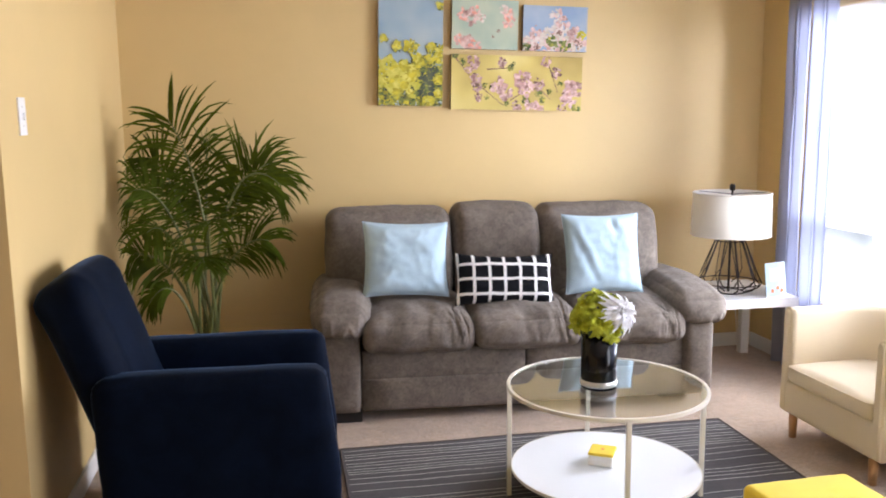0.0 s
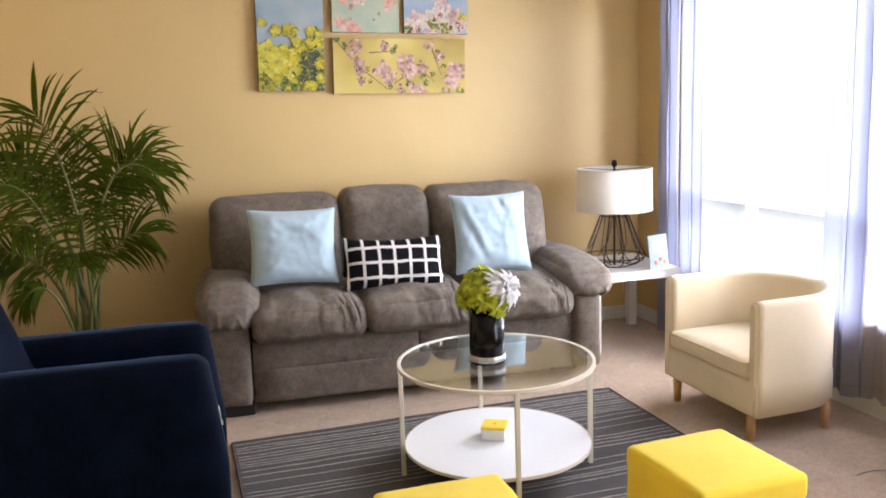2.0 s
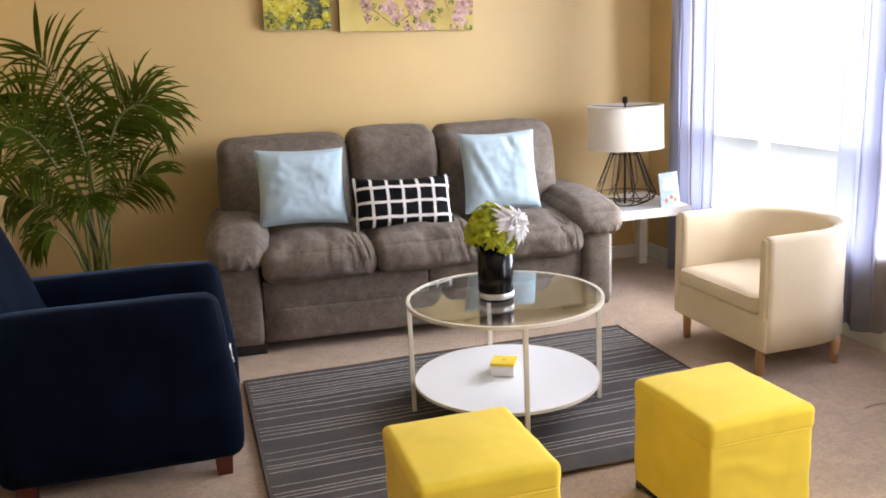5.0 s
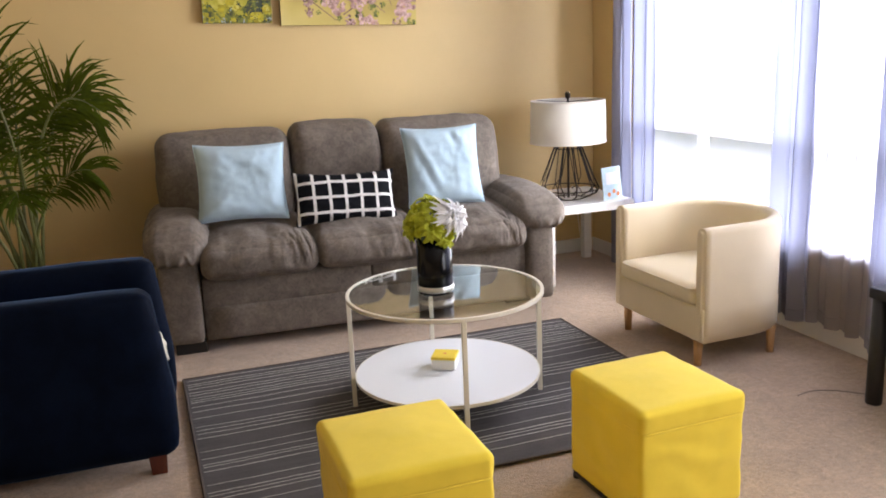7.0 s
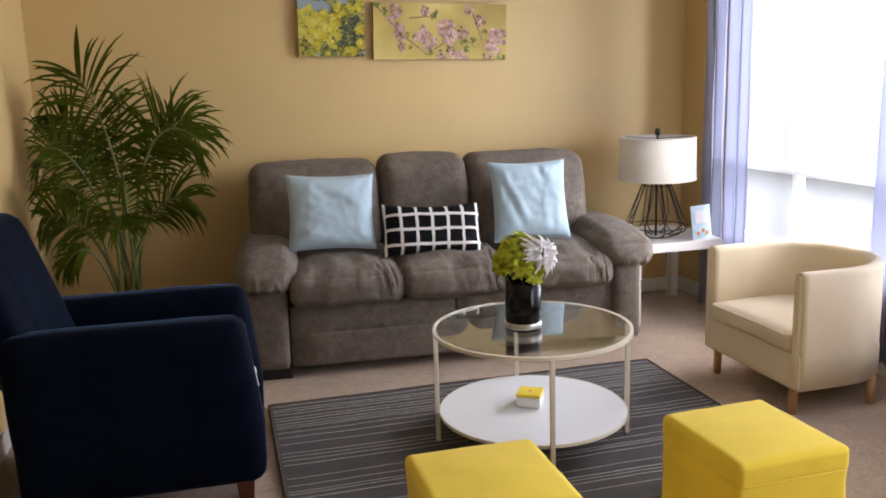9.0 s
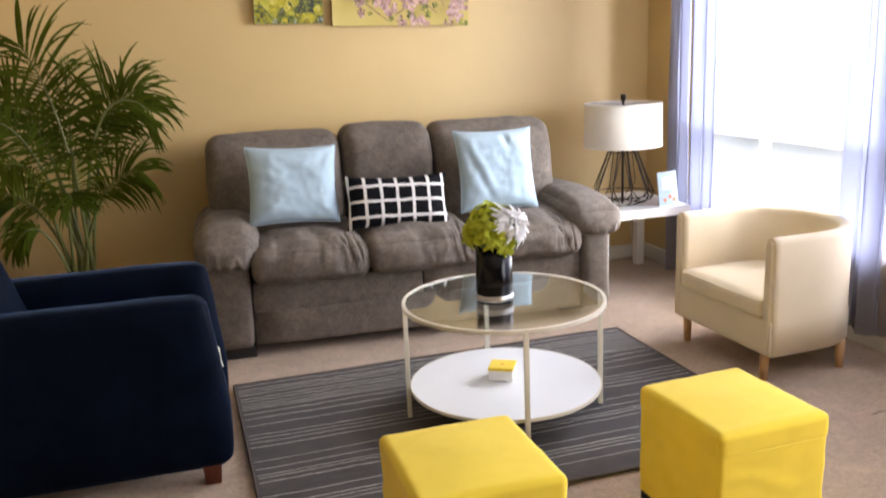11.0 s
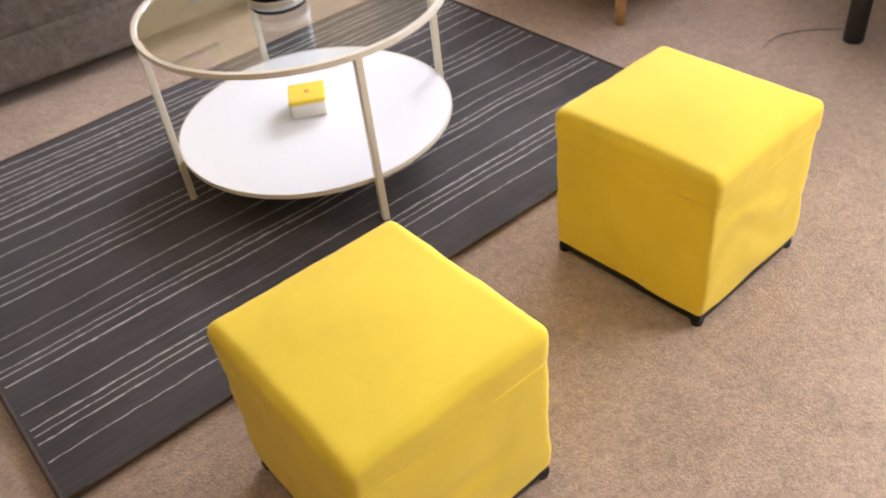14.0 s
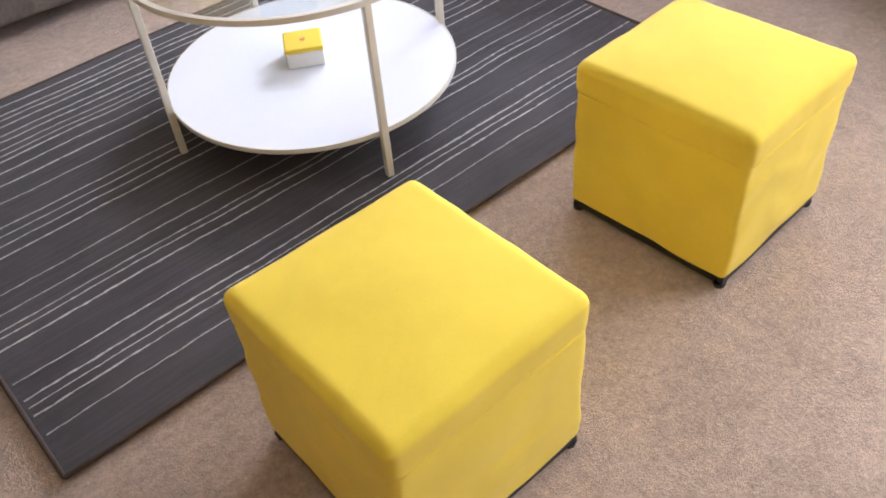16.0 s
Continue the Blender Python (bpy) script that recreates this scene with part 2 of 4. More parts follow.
def box(x0, x1, y0, y1, z0, z1, bevel=0.0, seg=2):
    bm = bmesh.new()
    bmesh.ops.create_cube(bm, size=1)
    bmesh.ops.transform(bm, matrix=Matrix.Translation(((x0 + x1) / 2, (y0 + y1) / 2, (z0 + z1) / 2)) @ Matrix.Diagonal((x1 - x0, y1 - y0, z1 - z0, 1)), verts=bm.verts)
    if bevel:
        bmesh.ops.bevel(bm, geom=bm.edges[:], offset=bevel, segments=seg, profile=0.6, affect="EDGES")
    return bm


def puff(sx, sy, sz, r, bulge=(0, 0, 0), n=10, wrinkle=0.0, wscale=9.0, seed=0.0, shape=None):
    """A rounded, padded block about its middle: size, corner radius, swell of each pair of faces, creases."""
    bm = bmesh.new()
    bmesh.ops.create_cube(bm, size=2)
    bmesh.ops.subdivide_edges(bm, edges=bm.edges[:], cuts=n, use_grid_fill=True)
    h = Vector((sx / 2, sy / 2, sz / 2))
    rr = min(r, *h) if r < min(h) else min(h) * 0.999
    for v in bm.verts:
        u = v.co.copy()
        # denser towards the edges, where the rounding is
        u = Vector([math.copysign(abs(c) ** 0.75, c) for c in u])
        p = Vector((u.x * h.x, u.y * h.y, u.z * h.z))
        core = Vector([max(-(h[i] - rr), min(h[i] - rr, p[i])) for i in range(3)])
        d = p - core
        if d.length > 1e-6:
            p = core + d.normalized() * rr
        sw = Vector()
        for i in range(3):
            j, k = (i + 1) % 3, (i + 2) % 3
            a = max(0, 1 - u[j] ** 2) * max(0, 1 - u[k] ** 2)
            sw[i] = u[i] * bulge[i] * a
        p += sw
        if wrinkle:
            q = p * wscale + Vector((seed, seed * 1.7, -seed))
            k = noise.noise(q) + 0.5 * noise.noise(q * 2.3)
            p += p.normalized() * wrinkle * k
        v.co = shape(p) if shape else p
    return bm


def cyl(r0, r1, z0, z1, n=24, cap=True):
    bm = bmesh.new()
    bmesh.ops.create_cone(bm, cap_ends=cap, segments=n, radius1=r0, radius2=r1, depth=z1 - z0, matrix=Matrix.Translation((0, 0, (z0 + z1) / 2)))
    return bm


def lathe(profile, n=32):
    bm = bmesh.new()
    rings = []
    for r, z in profile:
        rings.append([bm.verts.new((r * math.cos(2 * math.pi * i / n), r * math.sin(2 * math.pi * i / n), z)) for i in range(n)])
    for a, b in zip(rings, rings[1:]):
        for i in range(n):
            bm.faces.new((a[i], a[(i + 1) % n], b[(i + 1) % n], b[i]))
    return bm


def tube(bm, pts, radius, n=8, closed=False):
    """Adds a round bar along the points; radius may be a function of 0..1."""
    pts = [Vector(p) for p in pts]
    rings = []
    last = len(pts) - 1
    for i, p in enumerate(pts):
        a = pts[(i - 1) % len(pts)] if closed or i else p
        b = pts[(i + 1) % len(pts)] if closed or i < last else p
        t = (b - a).normalized()
        up = Vector((0, 0, 1)) if abs(t.z) < 0.95 else Vector((1, 0, 0))
        s = t.cross(up).normalized()
        w = s.cross(t)
        r = radius(i / max(1, last)) if callable(radius) else radius
        rings.append([bm.verts.new(p + (s * math.cos(2 * math.pi * k / n) + w * math.sin(2 * math.pi * k / n)) * r) for k in range(n)])
    pairs = list(zip(rings, rings[1:])) + ([(rings[-1], rings[0])] if closed else [])
    for a, b in pairs:
        for k in range(n):
            bm.faces.new((a[k], a[(k + 1) % n], b[(k + 1) % n], b[k]))
    if not closed:
        bm.faces.new(rings[0][::-1])
        bm.faces.new(rings[-1])
    return bm


def structure(name, bm, mat, label, category):
    return tagged(part(name, bm, mat), label, category, kind="structure")


# ---------- the room ----------
structure("floor", box(-3.6, 3.19, -4.2, 5.02, -0.1, 0.0), CARPET, "beige cut-pile carpet, slightly trodden", "floor")
structure("ceiling", box(-3.6, 3.19, -4.2, 5.02, CEIL, CEIL + 0.1), CEILING_M, "plain white painted ceiling", "ceiling")
structure("wall_north", box(LEFT_X - 0.12, RIGHT_X + 0.12, BACK_Y, BACK_Y + 0.12, 0, CEIL), WALL, "tan painted wall behind the sofa", "wall")
structure("wall_west", box(LEFT_X - 0.12, LEFT_X, 2.94, BACK_Y, 0, CEIL), WALL, "tan painted side wall with a light switch", "wall")
structure("wall_return", box(-3.6, LEFT_X, 2.82, 2.94, 0, CEIL), WALL, "tan painted wall end at the opening", "wall")
structure("wall_far_west", box(-3.72, -3.6, -4.2, 2.94, 0, CEIL), WALL, "plain tan painted wall", "wall")
structure("wall_south", box(-3.6, RIGHT_X, -4.32, -4.2, 0, CEIL), WALL, "plain tan painted wall", "wall")
for nm, y0, y1, z0, z1 in (("wall_east_below", WIN_Y0, WIN_Y1, 0, WIN_Z0), ("wall_east_above", WIN_Y0, WIN_Y1, WIN_Z1, CEIL),
                           ("wall_east_corner", WIN_Y1, BACK_Y, 0, CEIL), ("wall_east_pier", W2_Y1, WIN_Y0, 0, CEIL), ("wall_east_end", -4.2, W2_Y0, 0, CEIL),
                           ("wall_east_low", W2_Y0, W2_Y1, 0, WIN_Z0), ("wall_east_high", W2_Y0, W2_Y1, WIN_Z1, CEIL)):
    structure(nm, box(RIGHT_X, RIGHT_X + 0.12, y0, y1, z0, z1), WALL, "tan painted wall round the window", "wall")


def baseboard(nm, x0, x1, y0, y1):
    bm = box(x0, x1, y0, y1, 0.0, 0.085, 0.004)
    return structure(nm, bm, TRIM, "white painted skirting board", "baseboard")


baseboard("baseboard_north", LEFT_X + 0.014, RIGHT_X - 0.014, BACK_Y - 0.014, BACK_Y - 0.001)
baseboard("baseboard_west", LEFT_X + 0.001, LEFT_X + 0.014, 2.82, BACK_Y - 0.015)
baseboard("baseboard_east", RIGHT_X - 0.014, RIGHT_X - 0.001, -4.2, BACK_Y - 0.015)

# window with a meeting rail and mullions
win = thing("window_1", pose(RIGHT_X + 0.05, 0, 0), "wide white-framed window with a meeting rail, overexposed by daylight", "window", kind="structure")
for nm, y0, y1, z0, z1 in (("window_frame", WIN_Y0, WIN_Y1, WIN_Z0, WIN_Z0 + 0.05), ("window_frame", WIN_Y0, WIN_Y1, WIN_Z1 - 0.05, WIN_Z1),
                           ("window_frame", WIN_Y0, WIN_Y0 + 0.05, WIN_Z0 + 0.05, WIN_Z1 - 0.05), ("window_frame", WIN_Y1 - 0.05, WIN_Y1, WIN_Z0 + 0.05, WIN_Z1 - 0.05)):
    part(nm, box(-0.03, 0.03, y0, y1, z0, z1, 0.004), TRIM, win)
for y in (2.52, 3.04, 3.84):
    part("mullion", box(-0.025, 0.025, y - 0.018, y + 0.018, WIN_Z0 + 0.05, WIN_Z1 - 0.05, 0.004), TRIM, win)
for y0, y1 in ((WIN_Y0 + 0.05, 2.502), (2.538, 3.022), (3.058, 3.822), (3.858, WIN_Y1 - 0.05)):
    part("meeting_rail", box(-0.022, 0.022, y0, y1, 0.83, 0.885, 0.004), TRIM, win)
    for z0, z1 in ((WIN_Z0 + 0.05, 0.83), (0.885, WIN_Z1 - 0.05)):
        pn = part("pane", box(-0.003, 0.003, y0, y1, z0, z1), PANE, win)
        pn.visible_shadow = False
part("window_sill", box(-0.09, -0.031, WIN_Y0, WIN_Y1, WIN_Z0 + 0.002, WIN_Z0 + 0.022, 0.004), TRIM, win)
# out of view, added to give the south-east fill light an opening
win2 = thing("assumed_window", pose(RIGHT_X + 0.05, 0, 0), "assumed white-framed window, out of view further along the same wall", "window", kind="structure")
for y0, y1, z0, z1 in ((W2_Y0, W2_Y1, WIN_Z0, WIN_Z0 + 0.05), (W2_Y0, W2_Y1, WIN_Z1 - 0.05, WIN_Z1), (W2_Y0, W2_Y0 + 0.05, WIN_Z0 + 0.05, WIN_Z1 - 0.05), (W2_Y1 - 0.05, W2_Y1, WIN_Z0 + 0.05, WIN_Z1 - 0.05)):
    part("window_frame", box(-0.03, 0.03, y0, y1, z0, z1, 0.004), TRIM, win2)
part("mullion", box(-0.025, 0.025, 0.75, 0.80, WIN_Z0 + 0.05, WIN_Z1 - 0.05, 0.004), TRIM, win2)
structure("ground", box(3.19, 60, -40, 40, -0.5, -0.4), GROUND, "grass outside the window", "ground")

# curtains


def curtain(y0, y1, z0, z1, x, folds, depth, mat, label, seed, flare=0.0, name="curtain"):
    """One hanging panel with soft vertical folds and a slightly uneven hem."""
    bm = bmesh.new()
    nu, nv = int(folds * 12), 26
    rows = []
    for j in range(nv + 1):
        v = j / nv
        row = []
        for i in range(nu + 1):
            u = i / nu
            ph = u * folds * 2 * math.pi + 0.6 * noise.noise((u * 3, v * 0.8, seed))
            amp = depth * (0.75 + 0.35 * noise.noise((u * 5 + seed, v * 1.5, 0))) * (1 - 0.25 * v)
            y = y0 + (y1 - y0) * u + 0.012 * math.sin(ph * 2) + flare * (1 - v) * (u - 0.5)
            z = z0 + (z1 - z0) * v + (0.010 * math.sin(ph + 1) if j == 0 else 0)
            row.append(bm.verts.new((x + amp * math.sin(ph) + 0.010 * noise.noise((u * 4, v * 4, seed + 3)), y, z)))
        rows.append(row)
    for a, b in zip(rows, rows[1:]):
        for i in range(nu):
            bm.faces.new((a[i], a[i + 1], b[i + 1], b[i]))
    th = thing(name, pose(0, 0, 0), label, "curtain")
    hem_line = [(v.co.x - 0.001, v.co.y, v.co.z + 0.05) for v in rows[0]]
    panel = part("panel", bm, mat, th, smooth=True)
    hb = bmesh.new()
    tube(hb, hem_line, 0.0022, 5)
    part("hem", hb, mat, panel, smooth=True)
    hem = bmesh.new()
    tube(hem, [(x, y0, z1 - 0.005), (x, y1, z1 - 0.005)], 0.010, 6)
    part("heading", hem, mat, th)
    return th


curtain(4.285, 4.46, 0.03, 2.2, 2.965, 1.7, 0.024, DRAPE, "pale grey-lavender curtain gathered in the window corner", 1.0)
curtain(4.045, 4.262, 0.03, 2.2, 2.960, 2.0, 0.024, DRAPE, "pale grey-lavender curtain gathered beside the window", 7.0)
curtain(3.08, 4.34, 0.11, 2.2, 3.03, 5, 0.008, SHEER, "thin white sheer curtain glowing with daylight", 2.0)
curtain(2.90, 3.12, 0.10, 2.2, 2.955, 2, 0.020, DRAPE, "pale grey curtain panel hanging to just above the floor", 3.0, 0.05)
curtain(2.50, 2.95, 0.10, 2.2, 3.005, 4, 0.016, VOILE, "thin lavender voile curtain with an uneven hem", 4.0)
curtain(1.95, 2.56, 0.09, 2.2, 2.96, 4, 0.022, DRAPE, "pale grey curtain panel gathered in folds", 5.0)
rod = thing("curtain_rod", pose(2.98, 0, 2.22), "thin metal curtain rod above the window", "curtain rod")
b = bmesh.new()
tube(b, [(0, 1.7, 0), (0, 4.5, 0)], 0.011, 10)
part("rod", b, STEEL, rod, smooth=True)
for y in (1.8, 4.42):
    part("bracket", box(0.0, 0.09, y - 0.008, y + 0.008, -0.012, 0.012, 0.002), STEEL, rod)

# light switch
sw = thing("light_switch", pose(LEFT_X, 3.055, 1.455), "white plastic light switch on the tan wall", "light switch")
plate = part("plate", box(0, 0.006, -0.036, 0.036, -0.06, 0.06, 0.002), SWITCH, sw)
part("toggle", box(0.006, 0.014, -0.006, 0.006, -0.012, 0.012, 0.002), SWITCH, plate)
for z in (-0.03, 0.03):
    part("screw", cyl(0.003, 0.003, 0, 0.001, 10), STEEL, plate, m=pose(0.006, 0, z, 0, 90))

# ---------- rug ----------
RX0, RX1, RY0, RY1 = 0.388, 2.180, 2.415, 3.665
rug = thing("rug", pose(0, 0, 0), "charcoal grey rug with thin pale stripes, under the glass table", "rug")


def rug_z(x, y):
    return 0.0075 + 0.0028 * noise.noise((x * 3.4, y * 3.4, 0))


b = bmesh.new()
nx, ny = 60, 44
grid = [[b.verts.new((RX0 + (RX1 - RX0) * i / nx, RY0 + (RY1 - RY0) * j / ny + 0.006 * noise.noise((i * 0.12, j * 0.5, 4)), 0)) for i in range(nx + 1)] for j in range(ny + 1)]
for row in grid:
    for v in row:
        v.co.z = rug_z(v.co.x, v.co.y)
for j in range(ny):
    for i in range(nx):
        b.faces.new((grid[j][i], grid[j][i + 1], grid[j + 1][i + 1], grid[j + 1][i]))
ext = bmesh.ops.extrude_face_region(b, geom=b.faces[:])
for v in ext["geom"]:
    if isinstance(v, bmesh.types.BMVert):
        v.co.z += 0.005
bmesh.ops.recalc_face_normals(b, faces=b.faces[:])
part("field", b, RUG, rug, smooth=False)
for nm, pts in (("binding", [(RX0, RY0), (RX1, RY0)]), ("binding", [(RX1, RY0), (RX1, RY1)]), ("binding", [(RX1, RY1), (RX0, RY1)]), ("binding", [(RX0, RY1), (RX0, RY0)])):
    b = bmesh.new()
    (ax, ay), (bx, by) = pts
    tube(b, [(ax + (bx - ax) * k / 24, ay + (by - ay) * k / 24, 0.008 + rug_z(ax + (bx - ax) * k / 24, ay + (by - ay) * k / 24) - 0.004) for k in range(25)], 0.005, 6)
    part(nm, b, RUGEDGE, rug, smooth=True)
rs = random.Random(5)
stripe_y = [3.628, 3.584, 3.560, 3.530, 3.488, 3.460, 3.427, 3.402, 3.380, 3.335, 3.285, 3.220, 3.135, 3.104, 3.072, 3.035, 2.926, 2.867, 2.822, 2.803, 2.770, 2.671, 2.620, 2.598, 2.574, 2.519]
for y in stripe_y:
    b = bmesh.new()
    w = rs.uniform(0.0016, 0.0026)
    prev = None
    for i in range(241):
        x = RX0 + 0.012 + (RX1 - RX0 - 0.024) * i / 240
        yy = y + 0.007 * noise.noise((x * 2.6, y * 3, 7)) + 0.0032 * noise.noise((x * 8, y * 9, 1)) + 0.0016 * noise.noise((x * 38, y * 30, 9))
        z = rug_z(x, yy) + 0.0062
        ww = w * max(0.5, 0.85 + 0.9 * noise.noise((x * 70, y * 60, 2)) + 0.4 * noise.noise((x * 2.3, y * 40, 5)))
        pair = (b.verts.new((x, yy - ww, z)), b.verts.new((x, yy, z + 0.0012)), b.verts.new((x, yy + ww, z)))
        if prev:
            b.faces.new((prev[0], pair[0], pair[1], prev[1]))
            b.faces.new((prev[1], pair[1], pair[2], prev[2]))
        prev = pair
    part("stripe", b, RUGLINE, rug, smooth=True)

# ---------- sofa ----------
# local frame: x along the sofa, front towards -y, middle of the front base at the origin
sofa = thing("sofa", pose(1.318, 3.945, 0, 0, 0, -3.2), "grey microsuede three-seat sofa with padded arms against the wall", "sofa")
part("base_frame", puff(1.60, 0.80, 0.17, 0.02, (0, 0.004, 0), 8, 0.003, 6), SOFA, sofa, m=Matrix.Translation((0, 0.405, 0.135)), smooth=True)
for x in (-0.40, 0.40):
    part("front_rail", puff(0.795, 0.10, 0.152, 0.018, (0, 0.008, 0), 8, 0.003, 7, x), SOFA, sofa, m=Matrix.Translation((x, 0.060, 0.279)), smooth=True)
for i, x in enumerate((-0.522, 0.0, 0.522)):
    def sag(p, i=i):
        f = max(0.0, -p.y / 0.36)
        edge = math.exp(-((p.x - 0.195) / 0.06) ** 2) + 0.35 * math.exp(-((p.x + 0.02 * i - 0.03) / 0.05) ** 2)
        wob = 0.25 * noise.noise((p.x * 6, p.y * 6, i * 5.0))
        line = 1 - min(1.0, 2.6 * abs(noise.noise((p.x * 22 + 3 * wob + 30 * (p.x - 0.1) * p.z, (p.y + p.z) * 4 + 2 * wob, i * 7.0))))
        line2 = 1 - min(1.0, 2.6 * abs(noise.noise((p.x * 48 + 6 * wob, (p.y + p.z) * 8, i * 7.0 + 3))))
        gather = (0.07 + edge) * max(0.0, min(1.0, f * 1.6 - 0.35))
        crease = -gather * (0.0105 * line ** 2 + 0.0065 * line2 ** 2)
        dent = 0.010 * noise.noise((p.x * 11 + i, p.y * 8, 3.0 * i)) + 0.004 * abs(noise.noise((p.x * 26, p.y * 15, i)))
        top = 1.0 if p.z > 0 else 0.2
        return p + Vector((0, -0.022 * f * f - crease, -0.022 * f * f + 0.7 * crease + dent * top))
    part("seat_cushion", puff(0.535, 0.74, 0.155, 0.055, (0.0, 0.020, 0.042), 84, 0.008, 8, i * 3.1, sag), SOFA, sofa, m=Matrix.Translation((x, 0.33, 0.443)), smooth=True)
for i, (x, w, hgt) in enumerate(((-0.620, 0.665, 0.57), (-0.045, 0.465, 0.585), (0.520, 0.65, 0.575))):
    def lean(p):
        return Vector((p.x * (1 - 0.05 * max(0, p.z)), p.y + p.z * 0.22 - 0.03 * math.sin((p.z + 0.1) * 7), p.z))
    part("back_cushion", puff(w, 0.26, hgt, 0.066, (0.006, 0.045, 0.012), 22, 0.008, 6, 20 + i * 4, lean), SOFA, sofa, m=Matrix.Translation((x, 0.60, 0.675 + (0.008 if i == 1 else 0))), smooth=True)
part("back_frame", puff(1.80, 0.12, 0.80, 0.05, (0, 0.01, 0), 8, 0.004), SOFA, sofa, m=Matrix.Translation((0, 0.80, 0.50)) @ pose(0, 0, 0, -5), smooth=True)
for s in (-1, 1):
    part("arm_panel", puff(0.185 if s < 0 else 0.155, 0.80, 0.42, 0.03, (0.006, 0.012, 0), 8, 0.004, 6, s), SOFA, sofa, m=Matrix.Translation((-0.892 if s < 0 else 0.872, 0.385, 0.26)), smooth=True)

    def droop(p, s=s):
        f = max(0.0, -(p.y + 0.2) / 0.22)
        crease = -0.0070 * f * max(0.0, 1 - 2.6 * abs(noise.noise((p.x * 24, (p.y + p.z) * 5, s * 3.0)))) ** 2
        return p + Vector((s * 0.01 * f, crease, -0.040 * f * f + crease - 0.05 * max(0, p.y)))
    part("arm_pad", puff(0.275, 0.82, 0.158 if s < 0 else 0.148, 0.073, (0.012, 0.02, 0.02), 50, 0.010, 7, 40 + s, droop), SOFA, sofa, m=Matrix.Translation((-0.885 if s < 0 else 0.876, 0.375, 0.530)) @ pose(0, 0, 0, 2), smooth=True)
for x in (-0.87, 0.80):
    for y in (0.05 if x < 0 else 0.16, 0.74):
        part("foot", box(x - 0.07, x + 0.07, y - 0.03, y + 0.03, 0, 0.052, 0.006), BLACKPL, sofa)


def welt(parent, w, d, z, cx, cy, mat, r=0.03, thick=0.0035, drop=0.0):
    """A raised seam round a cushion."""
    bm = bmesh.new()
    hw, hd = w / 2, d / 2
    loop = []
    for ex, ey, a0 in ((hw - r, hd - r, 0), (-hw + r, hd - r, 90), (-hw + r, -hd + r, 180), (hw - r, -hd + r, 270)):
        for q in range(7):
            a = radians(a0 + q * 15)
            y = ey + r * math.sin(a)
            loop.append((cx + ex + r * math.cos(a), cy + y, z - drop * max(0.0, -y / hd) ** 2))
    tube(bm, loop, thick, 6, closed=True)
    return part("piping", bm, mat, parent, smooth=True)


def pillow(name, w, h, thick, mat, m, label, seed, creases=(), pull=0.07):
    bm = bmesh.new()
    n = 40
    sides = []
    for s in (1, -1):
        g = []
        for j in range(n + 1):
            row = []
            for i in range(n + 1):
                u, v = 2 * i / n - 1, 2 * j / n - 1
                pinch = 1 - 0.07 * (1 - v * v) * u * u
                pinchv = 1 - pull * (1 - u * u) * v * v
                t = thick / 2 * (max(0, 1 - u ** 4) * max(0, 1 - v ** 4)) ** 0.6
                fold = 0.007 * noise.noise((u * 1.8 + seed, v * 1.8, s * 2 + seed)) + 0.0045 * noise.noise((u * 5 + seed, v * 5 - seed, s)) + 0.0016 * noise.noise((u * 13 + seed, v * 11 - seed, s)) - 0.0016 * max(0.0, 1 - 2.4 * abs(noise.noise((u * 1.9 + v + seed * 3, v * 1.4 - 0.7 * u, s + seed))))
                for au, av, bu, bv, depth, wide in creases:
                    k = max(0.0, min(1.0, ((u - au) * (bu - au) + (v - av) * (bv - av)) / ((bu - au) ** 2 + (bv - av) ** 2)))
                    off = math.hypot(u - au - k * (bu - au), v - av - k * (bv - av))
                    fold += depth * math.sin(math.pi * (0.15 + 0.7 * k)) * math.exp(-(off / wide) ** 2)
                t += fold * (1 - max(abs(u), abs(v)) ** 6)
                if i in (0, n) or j in (0, n):
                    t = 0
                row.append((u * w / 2 * pinch, v * h / 2 * pinchv, s * t))
            g.append(row)
        sides.append(g)
    front = [[bm.verts.new(p) for p in row] for row in sides[0]]
    back = [[front[j][i] if i in (0, n) or j in (0, n) else bm.verts.new(sides[1][j][i]) for i in range(n + 1)] for j in range(n + 1)]
    for j in range(n):
        for i in range(n):
            bm.faces.new((front[j][i], front[j][i + 1], front[j + 1][i + 1], front[j + 1][i]))
            bm.faces.new((back[j + 1][i], back[j + 1][i + 1], back[j][i + 1], back[j][i]))
    th = thing(name, m, label, "cushion")
    cover = part("cover", bm, mat, th, smooth=True)
    bm = bmesh.new()
    edge = [sides[0][0][i] for i in range(n)] + [sides[0][j][n] for j in range(n)] + [sides[0][n][n - i] for i in range(n)] + [sides[0][n - j][0] for j in range(n)]
    tube(bm, edge, 0.0028, 5, closed=True)
    part("seam", bm, mat, cover, smooth=True)
    return th


